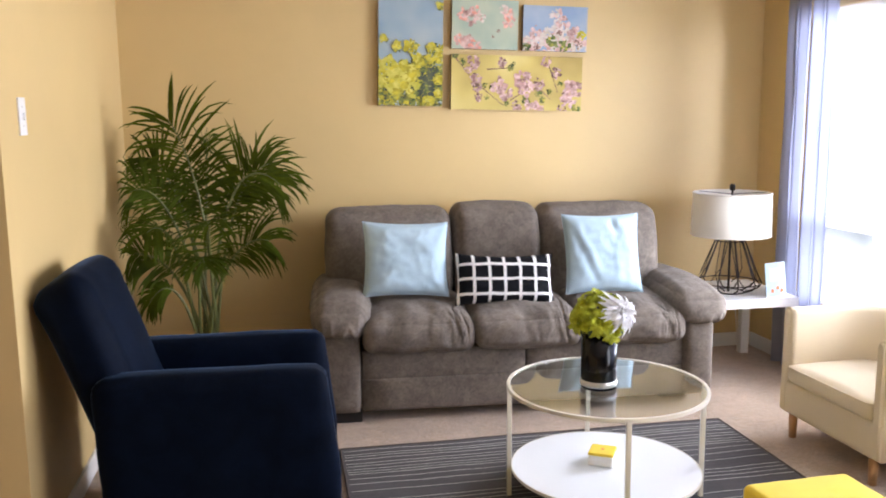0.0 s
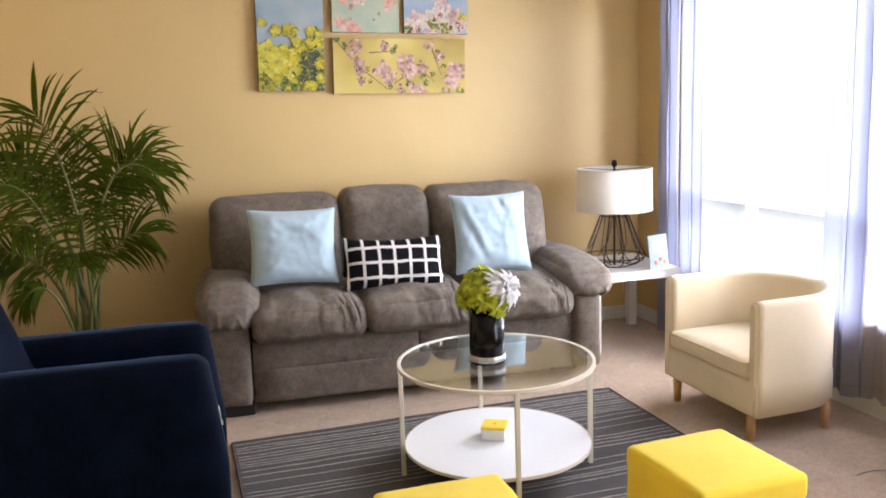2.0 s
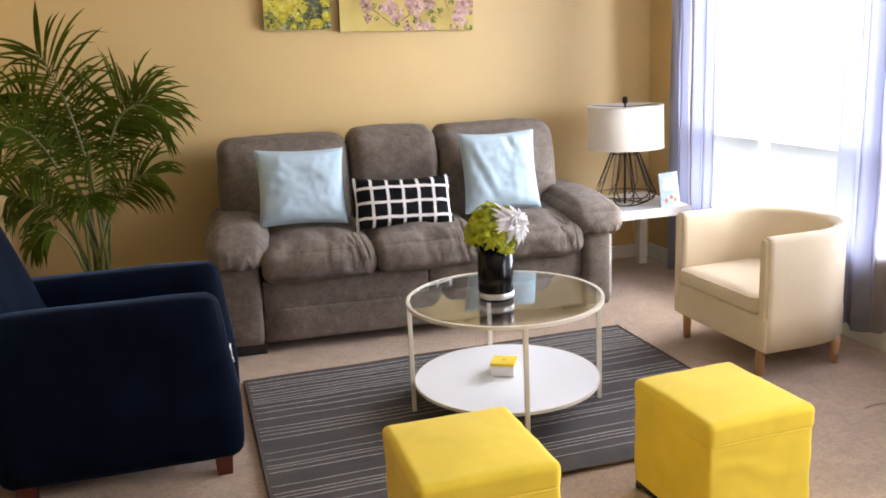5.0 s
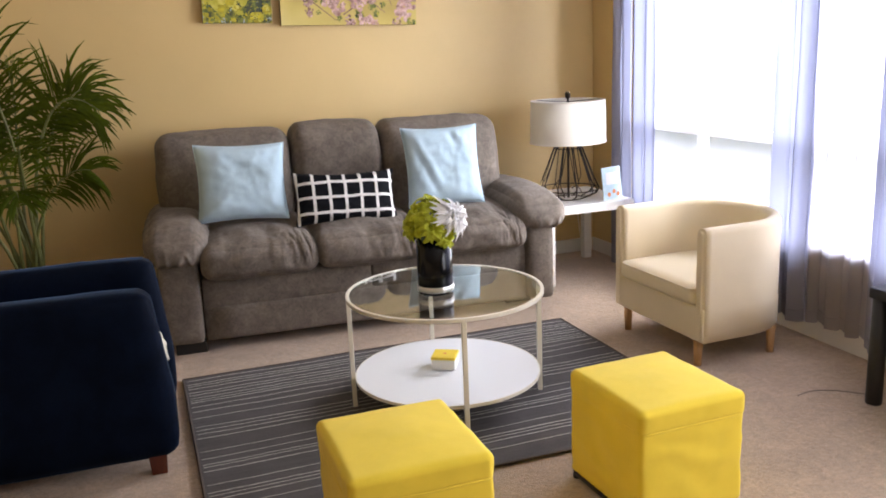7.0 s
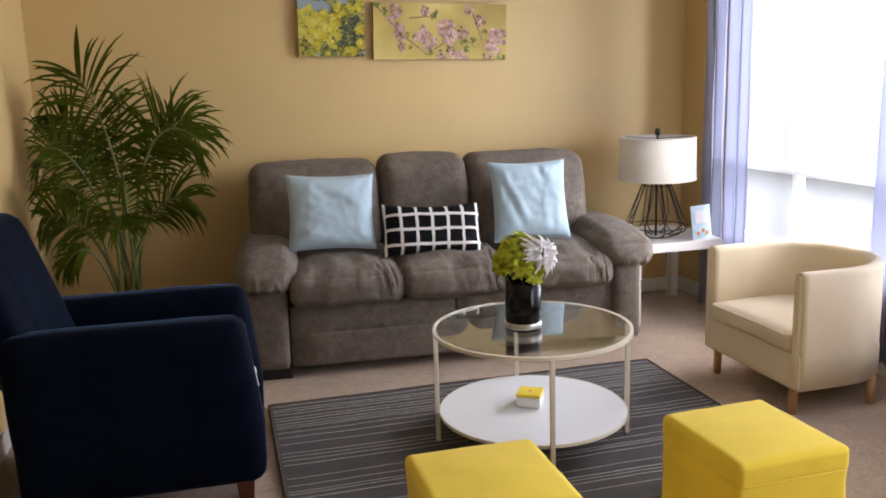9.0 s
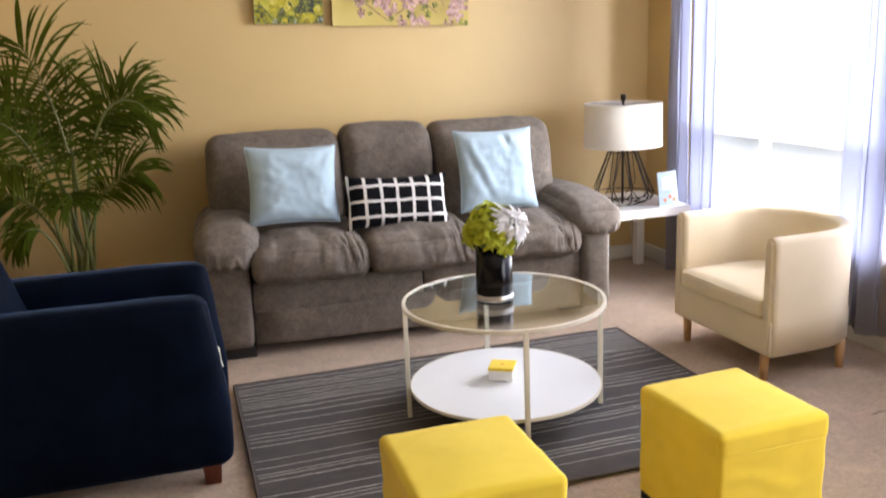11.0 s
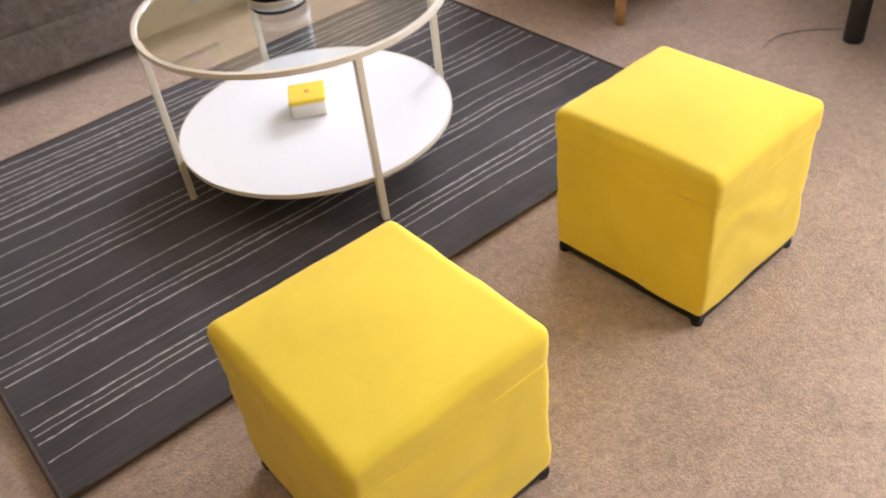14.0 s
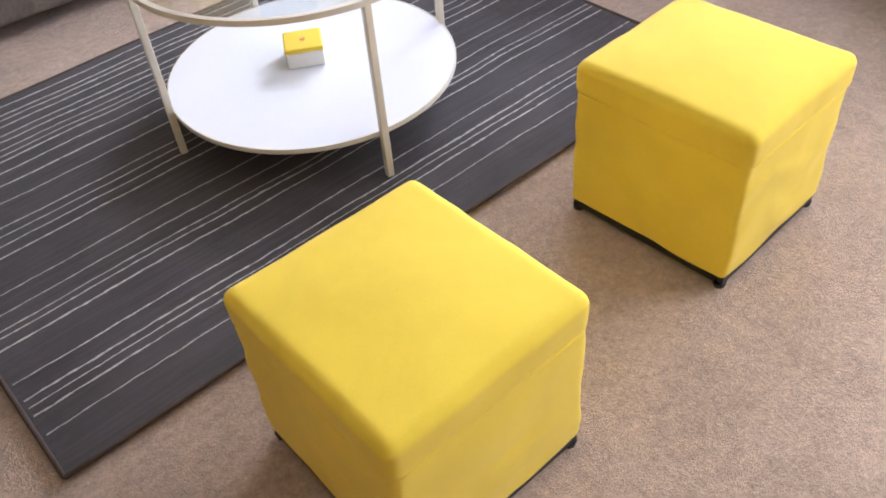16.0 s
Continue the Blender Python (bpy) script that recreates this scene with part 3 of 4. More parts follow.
pillow("throw_pillow", 0.425, 0.372, 0.125, BLUE, pose(0.772, 4.22, 0.748, 74, 0, -1) @ pose(0, 0, 0, 0, 0, -2.2), "pale blue square throw pillow leaning on the sofa back", 1.0,
       ((-0.95, -0.9, -0.35, -0.45, 0.008, 0.10), (0.95, 0.9, 0.35, 0.35, -0.008, 0.14), (0.15, 0.55, 0.6, 0.1, 0.006, 0.12), (0.9, -0.9, 0.5, -0.4, 0.006, 0.1)))
pillow("throw_pillow", 0.405, 0.41, 0.125, BLUE, pose(1.783, 4.18, 0.745, 74, 0, -3) @ pose(0, 0, 0, 0, 0, -0.3), "pale blue square throw pillow with creased front, leaning on sofa", 6.0,
       ((-0.9, 0.7, -0.25, -0.75, -0.008, 0.08), (-0.75, 0.75, -0.05, -0.7, 0.004, 0.09), (-0.95, 0.3, -0.6, -0.6, 0.005, 0.08), (0.15, 0.95, 0.3, 0.6, -0.010, 0.09), (0.4, 0.95, 0.35, 0.6, 0.007, 0.06)))
pillow("lumbar_pillow", 0.500, 0.262, 0.11, CHECK, pose(1.253, 4.13, 0.642, 68, 0, -3) @ pose(0, 0, 0, 0, 0, -1.8), "black lumbar pillow with a white check, on the sofa", 3.0, (), 0.15)

# ---------- pictures ----------
PIC = pose(1.32, BACK_Y, 1.487) @ pose(0, 0, 0, 0, 1.3, 0)


def paint(name, stops, scale, seed):
    m = material(name, (0.5, 0.5, 0.5), 0.7, vary=0.1, fine=600, bump=0.1)
    nt = m.node_tree
    tcn = node_of(m, "ShaderNodeTexCoord")
    nz = nt.nodes.new("ShaderNodeTexNoise")
    nz.inputs["Scale"].default_value, nz.inputs["Detail"].default_value = scale, 2
    mp = nt.nodes.new("ShaderNodeMapping")
    mp.inputs["Location"].default_value = (seed, seed, seed)
    nt.links.new(tcn.outputs["Object"], mp.inputs[0])
    nt.links.new(mp.outputs[0], nz.inputs["Vector"])
    rp = nt.nodes.new("ShaderNodeValToRGB")
    while len(rp.color_ramp.elements) < len(stops):
        rp.color_ramp.elements.new(0.5)
    for e, (pos, col) in zip(rp.color_ramp.elements, stops):
        e.position, e.color = pos, (*col, 1)
    nt.links.new(nz.outputs[0], rp.inputs[0])
    nt.links.new(rp.outputs[0], nt.nodes["Principled BSDF"].inputs["Base Color"])
    return m


P_SKY = paint("painted sky", [(0.35, (0.24, 0.34, 0.42)), (0.65, (0.38, 0.44, 0.45))], 4, 1)
P_AQUA = paint("painted aqua", [(0.35, (0.34, 0.42, 0.33)), (0.65, (0.46, 0.50, 0.36))], 6, 2)
P_BLUE = paint("painted blue", [(0.35, (0.25, 0.34, 0.48)), (0.65, (0.36, 0.42, 0.50))], 6, 3)
P_GOLD = paint("painted gold", [(0.32, (0.40, 0.29, 0.075)), (0.50, (0.58, 0.46, 0.13)), (0.66, (0.70, 0.58, 0.22))], 2.6, 4)
P_YEL = paint("painted yellow", [(0.35, (0.30, 0.26, 0.012)), (0.65, (0.62, 0.52, 0.03))], 26, 5)
P_GRN = paint("painted green", [(0.35, (0.05, 0.08, 0.02)), (0.65, (0.22, 0.24, 0.05))], 30, 6)
P_PINK = paint("painted pink", [(0.35, (0.48, 0.27, 0.23)), (0.65, (0.68, 0.48, 0.42))], 40, 7)
P_RED = paint("painted coral", [(0.35, (0.62, 0.20, 0.14)), (0.65, (0.80, 0.45, 0.36))], 40, 8)
P_DARK = paint("painted branch", [(0.35, (0.12, 0.07, 0.05)), (0.65, (0.28, 0.16, 0.12))], 40, 9)
P_LEAF = paint("painted foliage", [(0.38, (0.05, 0.06, 0.03)), (0.48, (0.20, 0.20, 0.03)), (0.60, (0.50, 0.45, 0.05))], 22, 12)
P_MAUVE = paint("painted mauve", [(0.35, (0.28, 0.15, 0.12)), (0.65, (0.52, 0.35, 0.31))], 45, 11)
P_LEMON = paint("painted lemon", [(0.35, (0.46, 0.42, 0.04)), (0.65, (0.66, 0.60, 0.13))], 28, 13)
P_DEEP = paint("painted deep green", [(0.35, (0.03, 0.045, 0.04)), (0.65, (0.09, 0.10, 0.05))], 30, 14)
P_PALE = paint("painted pale petals", [(0.35, (0.50, 0.43, 0.33)), (0.65, (0.68, 0.58, 0.52))], 40, 10)


SHADES = {10: (10, 10, 10, 1), 8: (8, 8, 8, 2, 4), 9: (9, 9, 0), 0: (0, 0, 0, 0, 9), 1: (1, 1, 7), 2: (2, 2, 2, 8, 8), 3: (3, 3, 2), 4: (4, 4, 2), 5: (5, 5, 2, 5), 6: (6,), 7: (7, 7, 1, 0)}


def daub(bm, x, z, r, mat_i, y, rnd, strokes=24):
    """A painted flower: many small ragged strokes, mixed from neighbouring shades."""
    for j in range(strokes):
        t, q = rnd.uniform(0, 2 * math.pi), r * math.sqrt(rnd.random())
        cx, cz, rad = x + math.cos(t) * q, z + math.sin(t) * q, r * rnd.uniform(0.20, 0.42)
        lean, ecc = rnd.uniform(0, math.pi), rnd.uniform(0.45, 0.9)
        vs = []
        for k in range(7):
            a = 2 * math.pi * k / 7
            d = rad * (1 + 0.3 * rnd.uniform(-1, 1))
            ex, ez = math.cos(a) * d, math.sin(a) * d * ecc
            px, pz = cx + ex * math.cos(lean) - ez * math.sin(lean), cz + ex * math.sin(lean) + ez * math.cos(lean)
            vs.append(bm.verts.new((max(bm_lim[0], min(bm_lim[1], px)), y - 0.000006 * j, max(bm_lim[2], min(bm_lim[3], pz)))))
        f = bm.faces.new(vs)
        f.material_index = rnd.choice(SHADES[mat_i])


def canvas(x0, x1, z0, z1, ground_mat, marks, label, seed, branches=()):
    global bm_lim
    th = thing("canvas_picture", PIC, label, "picture", "flower pictures on the wall")
    part("stretcher", box(x0, x1, -0.034, -0.002, z0, z1, 0.002), CANVAS, th)
    bm = box(x0, x1, -0.0365, -0.0345, z0, z1)
    ground = part("painted_ground", bm, ground_mat, th)
    bm_lim = (x0, x1, z0, z1)
    rnd = random.Random(seed)
    bm = bmesh.new()
    mats = [P_YEL, P_GRN, P_PINK, P_RED, P_DARK, P_PALE, P_SKY, P_LEAF, P_MAUVE, P_LEMON, P_DEEP]
    y = -0.0372
    for (ax, az, bx, bz) in branches:
        pa, pb = Vector((ax, y, az)), Vector((bx, y, bz))
        d = (pb - pa).normalized()
        s = Vector((-d.z, 0, d.x)) * 0.0035
        f = bm.faces.new([bm.verts.new(q) for q in (pa - s, pb - s * 0.5, pb + s * 0.5, pa + s)])
        f.material_index = 4
    for i, (x, z, r, mi) in enumerate(marks):
        daub(bm, x, z, r * (0.8 if mi == 4 else 1.25), mi, y - 0.00012 * (i + 1), rnd)
    bmesh.ops.recalc_face_normals(bm, faces=bm.faces[:])
    part("painted_blossom", bm, mats, ground)["kind"] = "stuff"
    return th


rp = random.Random(11)
marks = []
for j in range(5):
    for i in range(8):
        marks.append((-0.585 + 0.048 * i + rp.uniform(-0.015, 0.015), 0.03 + 0.047 * j + rp.uniform(-0.012, 0.012), rp.uniform(0.028, 0.042), 7))
for x, z, r in ((-0.547, 0.231, 0.045), (-0.471, 0.177, 0.060), (-0.428, 0.209, 0.050), (-0.514, 0.145, 0.050), (-0.418, 0.134, 0.042), (-0.557, 0.166, 0.040)):
    marks.append((x, z, r, 9))
for x, z, r in ((-0.326, 0.172, 0.030), (-0.337, 0.145, 0.028), (-0.305, 0.107, 0.028), (-0.353, 0.080, 0.022), (-0.289, 0.209, 0.020)):
    marks.append((x, z, r, 10))
for x, z, r in ((-0.568, 0.376, 0.022), (-0.495, 0.338, 0.028), (-0.421, 0.336, 0.040), (-0.299, 0.333, 0.032), (-0.251, 0.317, 0.028), (-0.375, 0.258, 0.042), (-0.310, 0.263, 0.030), (-0.262, 0.279, 0.028), (-0.262, 0.156, 0.032), (-0.251, 0.080, 0.030), (-0.315, 0.037, 0.034), (-0.262, 0.559, 0.020)):
    marks += [(x + r * 0.15, z - r * 0.3, r * 0.85, 7), (x, z, r * 0.72, 0), (x - r * 0.2, z + r * 0.25, r * 0.35, 9)]
canvas(-0.595, -0.235, 0.01, 0.60, P_SKY, marks, "tall canvas of yellow blossoms against a blue sky", 1)
canvas(-0.185, 0.195, 0.33, 0.60, P_AQUA, [(-0.12, 0.52, 0.025, 3), (-0.07, 0.51, 0.035, 2), (-0.05, 0.54, 0.02, 3), (-0.02, 0.50, 0.02, 5), (0.13, 0.53, 0.025, 3), (0.14, 0.49, 0.028, 3), (0.11, 0.55, 0.02, 5), (-0.13, 0.38, 0.028, 3), (-0.09, 0.36, 0.035, 2), (-0.05, 0.35, 0.03, 3), (0.05, 0.40, 0.010, 4), (0.08, 0.43, 0.012, 4)],
       "small canvas of coral flowers on aqua", 2)
canvas(0.225, 0.605, 0.33, 0.58, P_BLUE, [(0.26, 0.35, 0.045, 5), (0.33, 0.35, 0.045, 2), (0.41, 0.36, 0.045, 5), (0.49, 0.36, 0.045, 2), (0.56, 0.37, 0.045, 5), (0.45, 0.44, 0.035, 5), (0.27, 0.38, 0.03, 5), (0.30, 0.43, 0.03, 2), (0.34, 0.40, 0.035, 5), (0.31, 0.35, 0.025, 4), (0.40, 0.38, 0.03, 1), (0.43, 0.45, 0.03, 5), (0.42, 0.53, 0.03, 5), (0.46, 0.49, 0.028, 2), (0.44, 0.43, 0.02, 4), (0.50, 0.38, 0.035, 5), (0.53, 0.43, 0.03, 2), (0.55, 0.37, 0.03, 4), (0.57, 0.42, 0.02, 0), (0.47, 0.36, 0.025, 1), (0.38, 0.44, 0.022, 5), (0.25, 0.35, 0.02, 1)],
       "small canvas of pink blossom on blue", 3)
marks = []
for x, z, r in ((-0.162, 0.289, 0.014), (-0.122, 0.257, 0.014), (0.153, 0.232, 0.014), (0.176, 0.253, 0.010), (0.010, 0.131, 0.011), (0.050, 0.119, 0.012), (0.325, 0.091, 0.016), (0.348, 0.057, 0.014), (0.456, 0.147, 0.012), (0.554, 0.006, 0.022), (0.021, 0.063, 0.010), (0.250, 0.051, 0.020), (0.388, 0.102, 0.012), (0.136, 0.034, 0.012)):
    marks.append((x, z, r, 1))
for x, z, r in ((-0.059, 0.257, 0.030), (-0.088, 0.215, 0.016), (-0.045, 0.164, 0.026), (-0.030, 0.119, 0.022), (-0.027, 0.063, 0.018), (0.111, 0.257, 0.022), (0.325, 0.147, 0.028), (0.365, 0.272, 0.024), (0.428, 0.207, 0.024), (0.491, 0.085, 0.036), (0.199, 0.018, 0.022), (0.554, 0.119, 0.030), (0.468, 0.001, 0.022)):
    marks.append((x, z, r, 8))
for x, z, r in ((0.101, 0.119, 0.040), (0.136, 0.085, 0.032), (0.227, 0.164, 0.038), (0.250, 0.119, 0.036), (0.525, 0.131, 0.038), (0.508, 0.057, 0.034), (0.285, 0.029, 0.030), (0.336, 0.006, 0.018)):
    marks += [(x, z, r, 2), (x + 0.2 * r, z - 0.1 * r, r * 0.3, 8)]
canvas(-0.185, 0.585, -0.005, 0.30, P_GOLD, marks, "long canvas of pink blossom branches on gold", 4,
       [(-0.18, 0.30, -0.05, 0.15), (-0.05, 0.15, 0.12, 0.02), (0.02, 0.22, 0.16, 0.23), (0.16, 0.05, 0.30, 0.14), (0.30, 0.14, 0.40, 0.06), (0.38, 0.26, 0.44, 0.10)])

# ---------- side table, lamp and card ----------
st = thing("side_table", pose(2.672, 4.492, 0, 0, 0, -1), "square white lacquered side table in the corner", "side table")
part("tabletop", box(-0.275, 0.275, -0.275, 0.275, 0.40, 0.45, 0.002), LACQ, st)
for x in (-0.25, 0.25):
    for y in (-0.25, 0.25):
        part("leg", box(x - 0.025, x + 0.025, y - 0.025, y + 0.025, 0, 0.40, 0.002), LACQ, st)

lamp = thing("table_lamp", pose(2.645, 4.44, 0.45), "table lamp with a dark wire cage base and white drum shade", "lamp")
b = lathe([(0.216, 0.325), (0.2135, 0.325), (0.2085, 0.565), (0.211, 0.565), (0.216, 0.325)], 48)
shade = part("shade", b, SHADE, lamp, smooth=True)
for r, z in ((0.2162, 0.329), (0.2114, 0.561)):
    b = bmesh.new()
    tube(b, [(r * math.cos(2 * math.pi * i / 48), r * math.sin(2 * math.pi * i / 48), z) for i in range(48)], 0.0028, 6, closed=True)
    part("rim", b, SHADE, shade, smooth=True)
b = bmesh.new()
tube(b, [(0, 0, 0.004), (0, 0, 0.60)], 0.0065, 10)
part("stem", b, WIRE, lamp, smooth=True)
part("finial", lathe([(0, 0.575), (0.014, 0.575), (0.016, 0.60), (0.011, 0.612), (0, 0.612)], 14), WIRE, lamp, smooth=True)
part("socket", cyl(0.02, 0.02, 0.30, 0.40, 14), WIRE, lamp)
cage = [(0.045, 0.318), (0.080, 0.295), (0.150, 0.115), (0.176, 0.060), (0.158, 0.032), (0.085, 0.004)]
for k in range(10):
    a = 2 * math.pi * k / 10 + 0.1
    b = bmesh.new()
    tube(b, [(r * math.cos(a), r * math.sin(a), z) for r, z in cage], 0.0038, 6)
    part("wire", b, WIRE, lamp, smooth=True)
for k in range(8):
    a = 2 * math.pi * k / 8 + 0.35
    b = bmesh.new()
    tube(b, [(r * 0.97 * math.cos(a + 0.20 * i), r * 0.97 * math.sin(a + 0.20 * i), z) for i, (r, z) in enumerate(cage[1:5])], 0.0026, 5)
    part("crossing_wire", b, WIRE, lamp, smooth=True)
for r, z in (cage[0], cage[1], cage[3], cage[5]):
    b = bmesh.new()
    tube(b, [(r * math.cos(2 * math.pi * i / 30), r * math.sin(2 * math.pi * i / 30), z) for i in range(30)], 0.0032, 6, closed=True)
    part("ring", b, WIRE, lamp, smooth=True)
for k in range(3):
    a = 2 * math.pi * k / 3
    b = bmesh.new()
    tube(b, [(0, 0, 0.555), (0.209 * math.cos(a), 0.209 * math.sin(a), 0.560)], 0.002, 5)
    part("spoke", b, WIRE, lamp)

b = bmesh.new()
tube(b, [(0.02, 0.02, 0.006), (0.12, 0.18, 0.006), (0.20, 0.325, 0.006), (0.23, 0.345, -0.03), (0.26, 0.36, -0.20), (0.30, 0.40, -0.36), (0.33, 0.42, -0.44)], 0.0024, 6)
part("flex", b, SWITCH, lamp, "thin pale flex", smooth=True)
card = thing("greeting_card", pose(2.845, 4.275, 0.45, -8, 0, 14), "small light blue illustrated card standing on the side table", "card")
part("board", box(-0.072, 0.072, 0, 0.006, 0, 0.185, 0.001), CARDBLUE, card)
part("printed_panel", box(-0.045, 0.045, -0.0015, -0.0003, 0.085, 0.155, 0.0), BOXW, card, "white printed panel")
for x, z in ((-0.03, 0.03), (0.01, 0.045), (0.04, 0.028)):
    part("printed_shape", cyl(0.012, 0.012, 0, 0.001, 12), ORANGE, card, "orange printed shape", m=pose(x, -0.0005, z, 90))

# ---------- coffee table ----------
ct = thing("coffee_table", pose(1.342, 2.993, 0.012), "round cream steel coffee table with glass top and white shelf", "coffee table")
RING = 0.362


def hoop(r, z0, z1, w, n=72):
    return lathe([(r - w, z0), (r, z0), (r, z1), (r - w, z1), (r - w, z0)], n)


part("top_ring", hoop(0.372, 0.426, 0.439, 0.012), TABLEM, ct)
gp = part("glass_top", cyl(0.3585, 0.3585, 0.426, 0.435, 72), TABLEGLASS, ct, "clear glass top")
gp.matrix_basis = Matrix.Translation((0, 0, 0.4305)) @ pose(0, 0, 0, 0.95) @ Matrix.Translation((0, 0, -0.4305))
gp.visible_shadow = False
part("shelf", cyl(0.351, 0.351, 0.108, 0.1195, 72), SHELFM, ct, "white shelf")
part("shelf_ring", hoop(0.3545, 0.1085, 0.1205, 0.003), TABLEM, ct)
for k in range(4):
    a = radians((167.0, 260.0, 347.5, 80.0)[k])
    part("leg", box(-0.0085, 0.0085, -0.0085, 0.0085, 0.0, 0.426, 0.0025), TABLEM, ct, m=pose(RING * math.cos(a), RING * math.sin(a), 0, 0, 0, math.degrees(a)))

vase = thing("vase", pose(1.306, 2.985, 0.4475), "black glass cylinder vase with a steel band, on the glass table", "vase")
part("body", lathe([(0, 0.001), (0.063, 0.001), (0.066, 0.006), (0.0665, 0.236), (0.062, 0.236), (0.061, 0.02), (0, 0.02)], 40), VASEM, vase, smooth=True)
part("band", lathe([(0.067, 0.012), (0.0685, 0.013), (0.0685, 0.032), (0.067, 0.033)], 40), STEEL, vase, smooth=True)


def bloom(name, centre, radius, mat, petals, seed, label, parentpose, axis=(0, 0, 1), width=0.13):
    """A chrysanthemum: many curved strap petals in layers."""
    rnd = random.Random(seed)
    th = thing(name, parentpose @ Matrix.Translation(centre) @ Vector(axis).to_track_quat("Z", "Y").to_matrix().to_4x4(), label, "flower", "flowers in the vase")
    for ring in range(5):
        cnt = petals - ring * 3
        bm = bmesh.new()
        elev = radians(-22 + ring * 21)
        ln = radius * (1 - 0.10 * ring)
        for k in range(cnt):
            a = 2 * math.pi * k / cnt + ring * 0.4 + rnd.uniform(-0.2, 0.2)
            e = elev + rnd.uniform(-0.28, 0.28)
            l2 = ln * rnd.uniform(0.72, 1.18)
            w = radius * width * rnd.uniform(0.75, 1.2)
            curl, lean = rnd.uniform(0.05, 0.30), rnd.uniform(-0.25, 0.25)
            prev = None
            for q in range(7):
                t = q / 6
                r = 0.006 + l2 * t * math.cos(e)
                z = l2 * t * math.sin(e) + 0.20 * radius * math.sin(t * math.pi) - curl * radius * t * t
                ww = w * math.sin(math.pi * min(0.97, 0.12 + 0.74 * t)) * (1 if q < 6 else 0.4)
                c, s = math.cos(a + lean * t * t), math.sin(a + lean * t * t)
                row = [bm.verts.new((r * c - o * s, r * s + o * c, z + abs(o) * 0.5)) for o in (-ww, 0, ww)]
                if prev:
                    bm.faces.new((prev[0], prev[1], row[1], row[0]))
                    bm.faces.new((prev[1], prev[2], row[2], row[1]))
                prev = row
        part("petals", bm, mat, th, smooth=True)
    bm = bmesh.new()
    bmesh.ops.create_icosphere(bm, subdivisions=2, radius=radius * 0.2, matrix=Matrix.Translation((0, 0, radius * 0.1)))
    part("heart", bm, mat, th, smooth=True)
    bm = bmesh.new()
    down = Vector(axis).to_track_quat("Z", "Y").to_matrix().inverted() @ Vector((-centre[0] * 0.7, -centre[1] * 0.7, -centre[2] + 0.03))
    tube(bm, [(0, 0, 0), tuple(down * 0.5 + Vector((0, 0, -0.01))), tuple(down)], 0.0025, 6)
    part("stem", bm, LEAFG, th, smooth=True)
    return th


VP = pose(1.306, 2.985, 0.4475)
WHITE_BLOOM, LIME_BLOOM = "white chrysanthemum bloom in the black vase", "lime green chrysanthemum bloom in the black vase"
bloom("chrysanthemum", (0.048, -0.060, 0.292), 0.080, WHITEPET, 36, 1, WHITE_BLOOM, VP, (0.35, -0.85, 0.40), 0.085)
bloom("chrysanthemum", (0.082, -0.020, 0.258), 0.054, WHITEPET, 28, 7, WHITE_BLOOM, VP, (0.85, -0.45, 0.25), 0.09)
bloom("chrysanthemum", (0.000, 0.015, 0.325), 0.060, LIME, 20, 2, LIME_BLOOM, VP, (0.05, -0.15, 1), 0.15)
bloom("chrysanthemum", (-0.062, -0.010, 0.305), 0.056, LIME, 20, 3, LIME_BLOOM, VP, (-0.6, -0.35, 0.7), 0.15)
bloom("chrysanthemum", (-0.085, -0.030, 0.262), 0.052, LIME, 18, 8, LIME_BLOOM, VP, (-0.85, -0.5, 0.15), 0.15)
bloom("chrysanthemum", (-0.030, -0.066, 0.262), 0.056, LIME, 20, 4, LIME_BLOOM, VP, (-0.3, -0.9, 0.4), 0.15)
bloom("chrysanthemum", (0.020, -0.070, 0.225), 0.048, LIME, 18, 5, LIME_BLOOM, VP, (0.1, -1, -0.1), 0.15)
bloom("chrysanthemum", (0.055, 0.050, 0.305), 0.055, LIME, 20, 6, LIME_BLOOM, VP, (0.4, 0.6, 0.7), 0.15)
for k, (x, y, z) in enumerate(((-0.075, -0.040, 0.232), (-0.060, -0.070, 0.238), (0.045, -0.075, 0.236), (0.078, 0.020, 0.240))):
    sprig = thing("leaf_sprig", VP @ pose(x * 0.6, y * 0.6, 0.236), "dark green leaf hanging over the vase rim", "leaf", "leaves in the vase")
    b = bmesh.new()
    d = Vector((x, y, 0)).normalized()
    side = Vector((-d.y, d.x, 0))
    prev = None
    for q in range(7):
        t = q / 6
        c = d * (0.055 * t) + Vector((0, 0, 0.018 * math.sin(t * math.pi) - 0.022 * t * t))
        w = 0.014 * math.sin(math.pi * min(0.98, 0.08 + 0.9 * t)) * (1.2 if q % 2 else 0.8)
        row = [b.verts.new(c - side * w), b.verts.new(c + Vector((0, 0, -0.003))), b.verts.new(c + side * w)]
        if prev:
            b.faces.new((prev[0], prev[1], row[1], row[0]))
            b.faces.new((prev[1], prev[2], row[2], row[1]))
        prev = row
    part("blade", b, LEAFG, sprig, smooth=True)

bx = thing("card_box", pose(1.343, 3.022, 0.1335, 0, 0, -31), "small white box with a yellow lid, on the lower shelf", "box")
part("body", box(-0.046, 0.046, -0.046, 0.046, 0, 0.040, 0.004), BOXW, bx)
lid = part("lid", box(-0.0475, 0.0475, -0.0475, 0.0475, 0.040, 0.052, 0.004), BOXY, bx, "yellow lid")
part("emblem", cyl(0.007, 0.007, 0.052, 0.0528, 14), ORANGE, lid, "small round orange mark")

# ---------- ottomans ----------


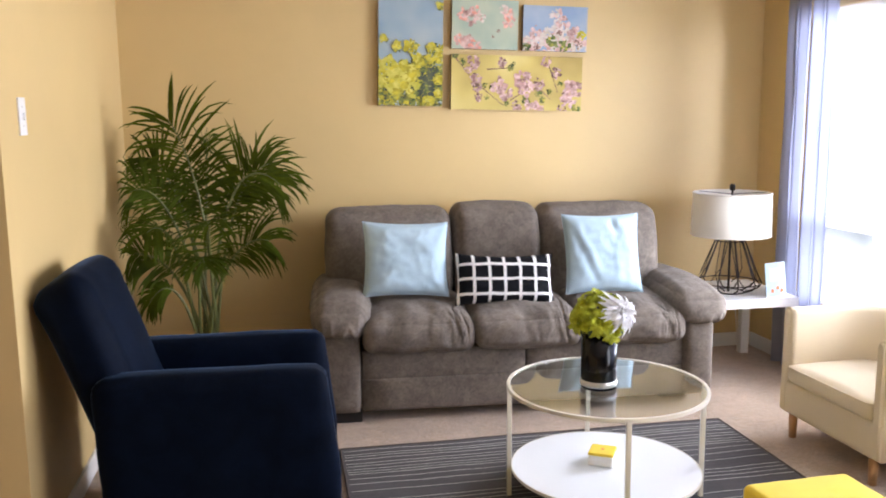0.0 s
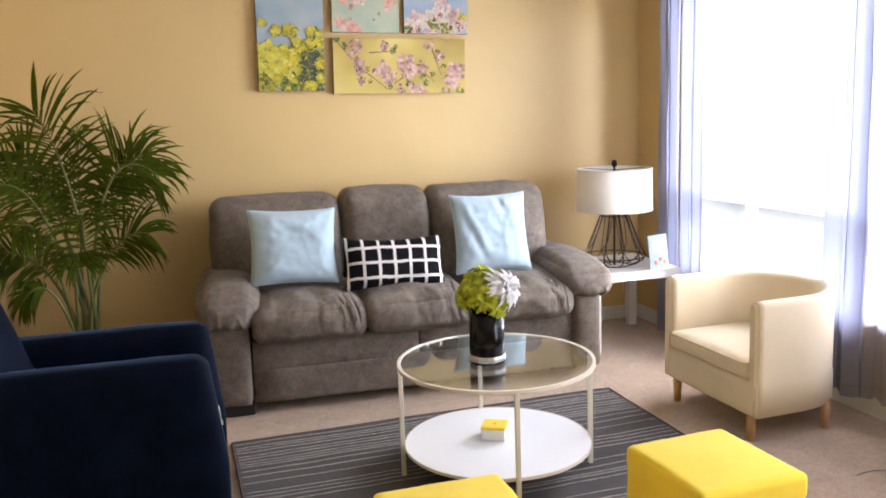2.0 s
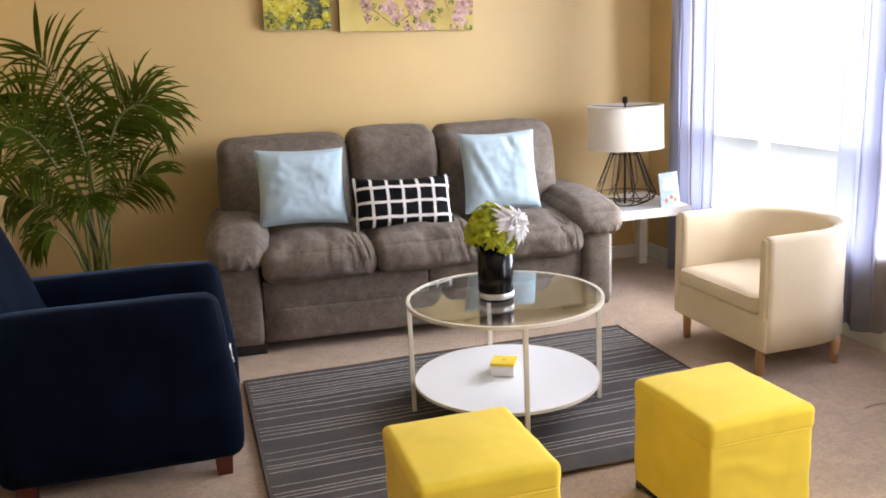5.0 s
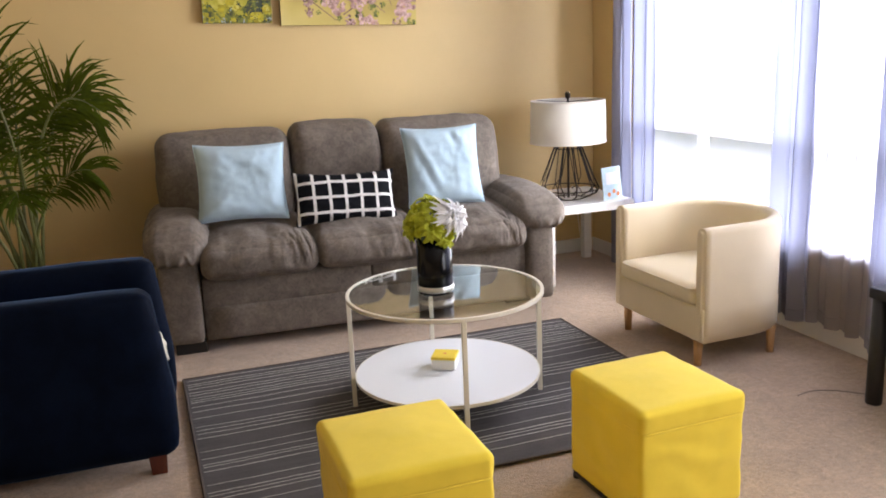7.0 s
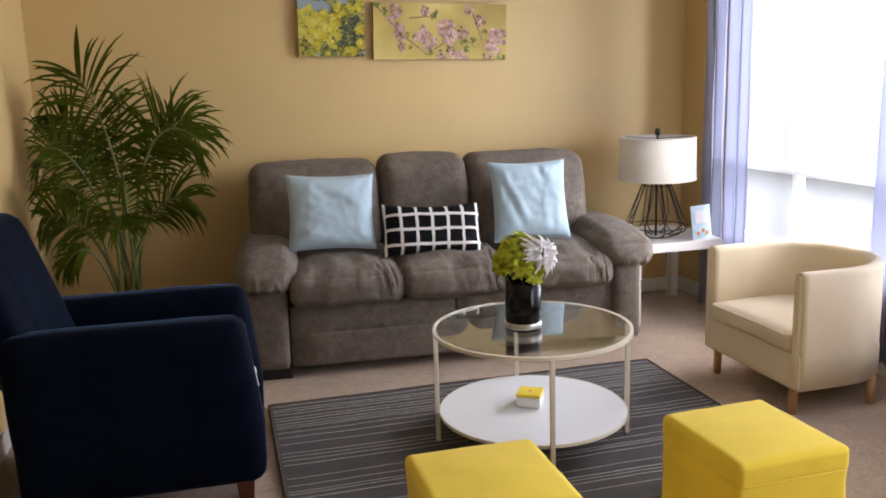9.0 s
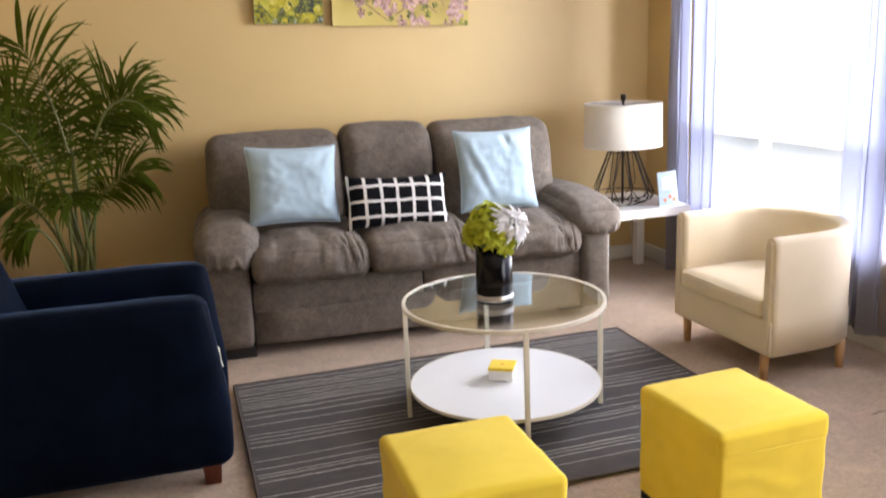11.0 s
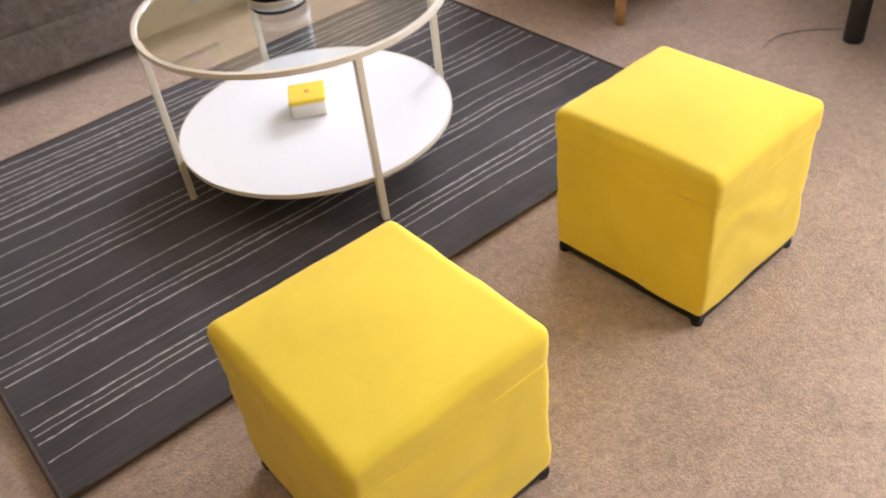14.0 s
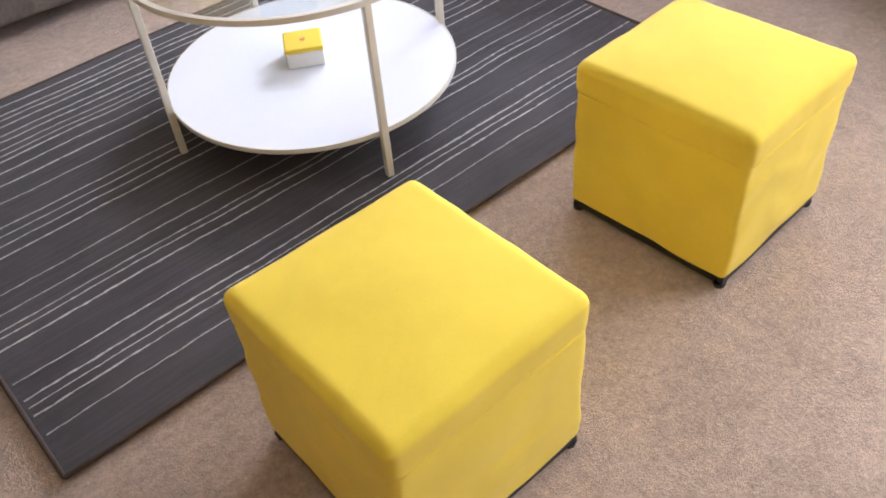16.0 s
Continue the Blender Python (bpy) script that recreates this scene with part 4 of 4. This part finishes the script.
def ottoman(m, label, seed, w=0.368, d=0.384):
    th = thing("ottoman", m, label, "ottoman", "yellow cube ottomans")

    def hang(p):
        f = max(0.0, 0.16 - (p.z + 0.13)) * 0.004
        fold = (0.0016 * math.sin(p.z * 62 + 7 * noise.noise(p * 5 + Vector((seed, 0, 0)))) + 0.0021 * noise.noise((p.x * 6 + p.z * 9, p.y * 6 + p.z * 5, p.z * 26 + seed))) * max(0.0, min(1.0, (0.125 - p.z) * 12))
        q = Vector((p.x * (1 + f), p.y * (1 + f), p.z))
        return q + Vector((p.x, p.y, 0)).normalized() * fold
    def pucker(p):
        low = max(0.0, min(1.0, (0.012 - p.z) / 0.045))
        edge = 1.0 + 0.006 * (abs(p.x) / (w / 2)) ** 6 * (abs(p.y) / (d / 2)) ** 6
        return Vector((p.x * edge, p.y * edge, p.z + low * (0.0040 * noise.noise((p.x * 15 + seed, p.y * 15, 2)) + 0.0020 * noise.noise((p.x * 40, p.y * 40, seed)))))
    part("skirt", puff(w - 0.0035, d - 0.0035, 0.306, 0.012, (0.003, 0.003, 0), 40, 0.0010, 14, seed, hang), YELLOW, th, m=Matrix.Translation((0, 0, 0.177)), smooth=True)
    part("lid", puff(w + 0.003, d + 0.003, 0.077, 0.020, (0.001, 0.001, 0.010), 40, 0.0026, 12, seed + 9, pucker), YELLOW, th, m=Matrix.Translation((0, 0, 0.3245)), smooth=True)
    piping = bmesh.new()
    hw, hd, r = w / 2 - 0.001, d / 2 - 0.001, 0.026
    loop = []
    for cx, cy, a0 in ((hw - r, hd - r, 0), (-hw + r, hd - r, 90), (-hw + r, -hd + r, 180), (hw - r, -hd + r, 270)):
        for q in range(6):
            a = radians(a0 + q * 18)
            loop.append((cx + r * math.cos(a), cy + r * math.sin(a), 0.296 + 0.0015 * math.sin(cx * 30 + q)))
    tube(piping, loop, 0.0034, 6, closed=True)
    part("hem", piping, YELLOW, th, smooth=True)
    for x0, x1, y0, y1 in ((-w / 2 + 0.008, w / 2 - 0.008, -d / 2 + 0.006, -d / 2 + 0.02), (-w / 2 + 0.008, w / 2 - 0.008, d / 2 - 0.02, d / 2 - 0.006),
                           (-w / 2 + 0.006, -w / 2 + 0.02, -d / 2 + 0.021, d / 2 - 0.021), (w / 2 - 0.02, w / 2 - 0.006, -d / 2 + 0.021, d / 2 - 0.021)):
        part("plinth", box(x0, x1, y0, y1, 0.010, 0.026, 0.002), BLACKPL, th, "black plinth strip")
    for x in (-1, 1):
        for y in (-1, 1):
            part("foot", cyl(0.012, 0.014, 0, 0.012, 10), BLACKPL, th, "black foot", m=Matrix.Translation((x * (w / 2 - 0.016), y * (d / 2 - 0.016), 0)))
    return th


ottoman(pose(0.871, 2.054, 0, 0, 0, -0.3), "yellow fabric cube ottoman with a soft lid, on the carpet", 1.0)
ottoman(pose(1.664, 2.092, 0, 0, 0, 2.0), "yellow fabric cube ottoman beside the rug, slightly wrinkled sides", 5.0, 0.350, 0.378)

# ---------- cream tub chair: local front towards -x ----------
tub = thing("tub_chair", pose(2.374, 3.150, 0, 0, 0, 1), "cream upholstered tub chair with birch legs, before the window", "armchair")
TW, TD, TT, TZ0, TZ1 = 0.325, 0.565, 0.055, 0.115, 0.590


def tub_path(off):
    pts = []
    hw = TW - off
    straight = TD - TW
    for i in range(7):
        pts.append((straight * i / 6, hw))
    for i in range(1, 18):
        a = radians(90 - 180 * i / 18)
        pts.append((straight + (TD - straight - off) * math.cos(a), hw * math.sin(a)))
    for i in range(7):
        pts.append((straight * (6 - i) / 6, -hw))
    return pts


b = bmesh.new()
prof = [(0.0, TZ0), (0.0, 0.25), (0.0, 0.45), (0.0, TZ1 - 0.024), (0.007, TZ1 - 0.008), (0.020, TZ1), (TT - 0.02, TZ1), (TT - 0.007, TZ1 - 0.008), (TT, TZ1 - 0.024), (TT, 0.40), (TT, TZ0)]
secs = []
for o, z in prof:
    secs.append([b.verts.new((x, y, z)) for x, y in tub_path(o)])
for a, c in zip(secs, secs[1:]):
    for i in range(len(a) - 1):
        b.faces.new((a[i], a[i + 1], c[i + 1], c[i]))
for i in range(len(secs[0]) - 1):
    b.faces.new((secs[-1][i], secs[-1][i + 1], secs[0][i + 1], secs[0][i]))
for e in (0, -1):
    b.faces.new([s[e] for s in secs])
bmesh.ops.recalc_face_normals(b, faces=b.faces[:])
bmesh.ops.bevel(b, geom=[e for e in b.edges if abs(e.verts[0].co.x) < 1e-6 and abs(e.verts[1].co.x) < 1e-6 and len(e.link_faces) == 2], offset=0.012, segments=3, affect="EDGES")
shell = part("shell", b, CREAM, tub, smooth=True)
for f in shell.data.polygons:
    # crisp upholstered ends of the arms
    f.use_smooth = f.center.x > 0.0125 or abs(f.normal.x) < 0.05
part("seat_base", puff(0.44, 2 * (TW - TT) - 0.004, 0.145, 0.012, (0, 0, 0), 6, 0.001), CREAM, tub, m=Matrix.Translation((0.224, 0, 0.1885)), smooth=True)
part("front_panel", puff(0.026, 2 * TW - 0.002, 0.146, 0.010, (0.002, 0, 0), 8), CREAM, tub, m=Matrix.Translation((0.0150, 0, 0.1885)), smooth=True)
tub_seat = part("seat_cushion", puff(0.455, 2 * (TW - TT) - 0.002, 0.082, 0.026, (0.006, 0, 0.024), 14, 0.003, 8, 2.0), CREAM, tub, m=Matrix.Translation((0.218, 0, 0.301)), smooth=True)
welt(tub_seat, 0.456, 2 * (TW - TT) - 0.004, 0.332, 0.218, 0, CREAM, 0.035, 0.0028)
for x in (0.035, 0.40):
    for y in (-0.26, 0.26):
        part("leg", lathe([(0.0, 0), (0.016, 0), (0.020, 0.116), (0.0, 0.116)], 16), BIRCH, tub, "birch wood leg", m=Matrix.Translation((x, y * (1 if x < 0.1 else 1.05), 0)), smooth=True)

# ---------- navy armchair: local front towards +x ----------
nav = thing("armchair", pose(-0.03, 3.17, 0, 0, 0, -2), "navy blue velvet armchair with sloped back and reddish wooden feet", "armchair")


def arm_shape(p):
    # front swells outwards low down, rear follows the rake of the back
    x = p.x
    if x > 0.2:
        x += 0.030 * max(0.0, min(1.0, (0.22 - p.z) / 0.30)) * (x / 0.35)
    if x < -0.2:
        x -= 0.05 * max(0.0, p.z + 0.1) * (-x / 0.35)
    return Vector((x, p.y, p.z))


for s in (-1, 1):
    part("arm", puff(0.735, 0.145, 0.566, 0.048, (0.006, 0.008, 0.006), 14, 0.004, 6, s * 2.0, arm_shape), NAVY, nav, m=Matrix.Translation((-0.022, s * 0.262, 0.332 - 0.006 * s)), smooth=True)
part("seat_base", puff(0.64, 0.40, 0.26, 0.03, (0.006, 0, 0), 8, 0.003), NAVY, nav, m=Matrix.Translation((0.015, 0, 0.215)), smooth=True)
part("seat_cushion", puff(0.56, 0.385, 0.13, 0.05, (0.015, 0, 0.02), 12, 0.005, 7, 1.0), NAVY, nav, m=Matrix.Translation((0.030, 0, 0.395)), smooth=True)


def rake(p):
    top = max(0.0, (p.z - 0.05) / 0.385)
    return Vector((p.x * (1 - 0.12 * (p.z + 0.43)) - 0.345 * (p.z + 0.265), p.y, p.z + 0.50 * top * top * (p.x - 0.06)))


part("back", puff(0.20, 0.525, 0.87, 0.075, (0.012, 0.004, 0.015), 16, 0.005, 5, 3.0, rake), NAVY, nav, m=Matrix.Translation((-0.275, 0, 0.520)), smooth=True)
for x in (-0.31, 0.305):
    for y in (-0.288, 0.288):
        part("foot", lathe([(0.0, 0), (0.034, 0), (0.042, 0.072), (0.0, 0.072)], 4), REDWOOD, nav, "reddish stained wooden foot", m=pose(x, y, 0, 0, 0, 45))

throw = thing("throw_blanket", pose(0.289, 3.18, 0.0), "small cream throw with a fringe over the armchair seat front", "blanket")
b = bmesh.new()
rows = []
for j in range(13):
    t = j / 12
    if t < 0.6:
        px, pz = -0.21 + 0.20 * t / 0.6, 0.488
    else:
        px, pz = -0.010 + 0.030 * ((t - 0.6) / 0.4) ** 0.8, 0.484 - 0.115 * (t - 0.6) / 0.4
    rows.append([b.verts.new((px + 0.003 * math.sin(i * 1.3 + j), -0.115 + 0.016 * i, pz + 0.003 * math.sin(i * 0.9 + j * 0.4))) for i in range(13)])
for a, c in zip(rows, rows[1:]):
    for i in range(12):
        # open lattice near the edge
        if rows.index(a) > 7 and (i + rows.index(a)) % 2:
            continue
        b.faces.new((a[i], a[i + 1], c[i + 1], c[i]))
ext = bmesh.ops.extrude_face_region(b, geom=b.faces[:])
for v in ext["geom"]:
    if isinstance(v, bmesh.types.BMVert):
        v.co += Vector((0.004, 0, 0.004))
bmesh.ops.recalc_face_normals(b, faces=b.faces[:])
part("cloth", b, FRINGE, throw, smooth=True)
rt = random.Random(8)
for i in range(16):
    b = bmesh.new()
    y, dx, dz = -0.117 + 0.013 * i, rt.uniform(-0.003, 0.003), rt.uniform(0, 0.02)
    tube(b, [(0.020, y, 0.378), (0.030 + dx, y + 0.003, 0.352), (0.034 - dx, y - 0.002, 0.338), (0.044 + dx, y + 0.004, 0.300 + dz)], lambda t: 0.0025 + 0.0028 * (t > 0.3) - 0.002 * (0.45 < t < 0.7), 6)
    part("tassel", b, FRINGE, throw, smooth=True)

# ---------- palm ----------
palm = thing("palm_plant", pose(-0.20, 4.36, 0), "tall areca palm in a terracotta pot in the corner", "plant")
part("pot", lathe([(0, 0.0), (0.115, 0.0), (0.145, 0.25), (0.160, 0.25), (0.160, 0.29), (0.142, 0.29), (0.135, 0.25), (0, 0.25)], 32), POTM, palm, smooth=False)
part("soil", lathe([(0, 0.262), (0.07, 0.268), (0.137, 0.258)], 24), SOIL, palm, smooth=True)


def frond(parent, base, ctrl, tip, bare, leaf, twist, seed):
    """A cane that bends into an arching feather leaf with narrow drooping leaflets."""
    rnd = random.Random(seed)
    p0, p1, p2 = Vector(base), Vector(ctrl), Vector(tip)
    n = 28
    pts = [p0 * (1 - t) ** 2 + p1 * 2 * t * (1 - t) + p2 * t * t for t in (i / n for i in range(n + 1))]
    bm = bmesh.new()
    tube(bm, pts, lambda t: 0.0085 * (1 - t) ** 0.7 + 0.0012, 6)
    part("stem", bm, STEMG, parent, smooth=True)
    bm = bmesh.new()
    start = n * bare
    count = 26
    for k in range(count):
        t = start + (n - start) * (k + 0.5) / count
        i = min(n - 1, int(t))
        a = pts[i].lerp(pts[i + 1], t - i)
        tang = (pts[i + 1] - pts[i]).normalized()
        side = tang.cross(Vector((0, 0, 1)))
        if side.length < 0.05:
            side = Vector((1, 0, 0))
        side = Matrix.Rotation(radians(twist), 3, tang) @ side.normalized()
        f = (k + 0.5) / count
        ln = 1.15 * leaf * (math.sin(math.pi * (0.14 + 0.74 * f)) ** 0.6)
        for s in (-1, 1):
            l2 = ln * rnd.uniform(0.8, 1.12)
            out = (side * s * (1.0 - 0.5 * f) + tang * (0.40 + 0.45 * f) + Vector((rnd.uniform(-1, 1), rnd.uniform(-1, 1), rnd.uniform(-1, 1) + 0.6)) * 0.14).normalized()
            nrm = out.cross(tang).normalized()
            wmax = 0.0064 * rnd.uniform(0.75, 1.2)
            sag = 0.24 * rnd.uniform(0.4, 1.6)
            pt, dirv, prev = a.copy(), out.copy(), None
            for q in range(7):
                u = q / 6
                wv = dirv.cross(nrm).normalized()
                ww = wmax * (math.sin(math.pi * (0.10 + 0.86 * u)) ** 0.8) if q < 6 else 0.0005
                row = [bm.verts.new(pt - wv * ww), bm.verts.new(pt + nrm * ww * 0.35), bm.verts.new(pt + wv * ww)]
                if prev:
                    bm.faces.new((prev[0], prev[1], row[1], row[0]))
                    bm.faces.new((prev[1], prev[2], row[2], row[1]))
                prev = row
                dirv = (dirv + Vector((0, 0, -sag * (0.4 + u)))).normalized()
                pt = pt + dirv * l2 / 6
    # tips bend along the wall instead of reaching it
    lim = LEFT_X + 0.20 + 0.02
    for v in bm.verts:
        if v.co.x < lim + 0.16:
            v.co.x = lim + 0.16 * math.exp((v.co.x - lim - 0.16) / 0.16)
        if v.co.y > 0.40:
            v.co.y = 0.525 - 0.125 * math.exp((0.40 - v.co.y) / 0.125)
    part("leaf", bm, PALM, parent, smooth=True)


# bend and tip of each leaf, bare share of the cane, leaflet length, twist
FRONDS = [((0.04, 0.00, 1.16), (-0.13, -0.04, 1.44), 0.48, 0.29, 78), ((0.02, 0.10, 1.12), (0.03, 0.06, 1.30), 0.48, 0.26, 60),
          ((0.085, 0.00, 1.42), (0.38, -0.05, 1.12), 0.46, 0.25, 80), ((0.10, 0.04, 1.18), (0.33, 0.08, 1.22), 0.48, 0.22, 60),
          ((0.10, -0.05, 0.92), (0.31, -0.10, 0.86), 0.52, 0.20, 65), ((-0.12, -0.02, 1.24), (-0.33, -0.06, 1.10), 0.46, 0.24, -75),
          ((-0.10, -0.06, 0.86), (-0.34, -0.14, 0.82), 0.52, 0.20, -70), ((-0.12, -0.08, 0.82), (-0.26, -0.12, 0.57), 0.58, 0.13, -40),
          ((0.02, -0.12, 1.06), (0.06, -0.32, 0.98), 0.46, 0.23, 15), ((-0.10, -0.12, 1.06), (-0.22, -0.30, 0.94), 0.46, 0.23, -25),
          ((0.06, 0.12, 1.20), (0.20, 0.30, 1.10), 0.46, 0.24, -20), ((-0.08, 0.12, 1.16), (-0.20, 0.30, 1.12), 0.46, 0.24, 20),
          ((-0.03, -0.05, 0.92), (0.02, -0.26, 0.78), 0.50, 0.20, 0), ((-0.05, 0.02, 1.14), (-0.24, 0.04, 1.26), 0.48, 0.25, -70)]
for i, (ctrl, tip, bare, leaf, tw) in enumerate(FRONDS):
    az = i * 2.4
    frond(palm, (0.045 * math.cos(az), 0.045 * math.sin(az), 0.25), ctrl, tip, bare, leaf, tw, 100 + i)

# ---------- black console table and cable ----------
console = thing("console_table", pose(2.715, 2.325, 0), "low black table standing by the curtains", "table")
part("tabletop", box(0, 0.30, -0.62, 0.0, 0.401, 0.44, 0.003), BLACKPL, console)
for x in (0.029, 0.271):
    for y in (-0.029, -0.591):
        part("leg", lathe([(0.0, 0), (0.027, 0), (0.029, 0.006), (0.029, 0.401), (0.0, 0.401)], 20), BLACKPL, console, m=Matrix.Translation((x, y, 0)), smooth=True)
cab = thing("cable", pose(0, 0, 0), "thin pale cable lying on the carpet", "cable")
b = bmesh.new()
tube(b, [(2.545 + 0.24 * t, 2.44 + 0.075 * math.sin(2.6 * t + 0.25) - 0.11 * t, 0.003) for t in (k / 20 for k in range(21))], 0.0016, 6)
part("flex", b, CABLE, cab, smooth=True)
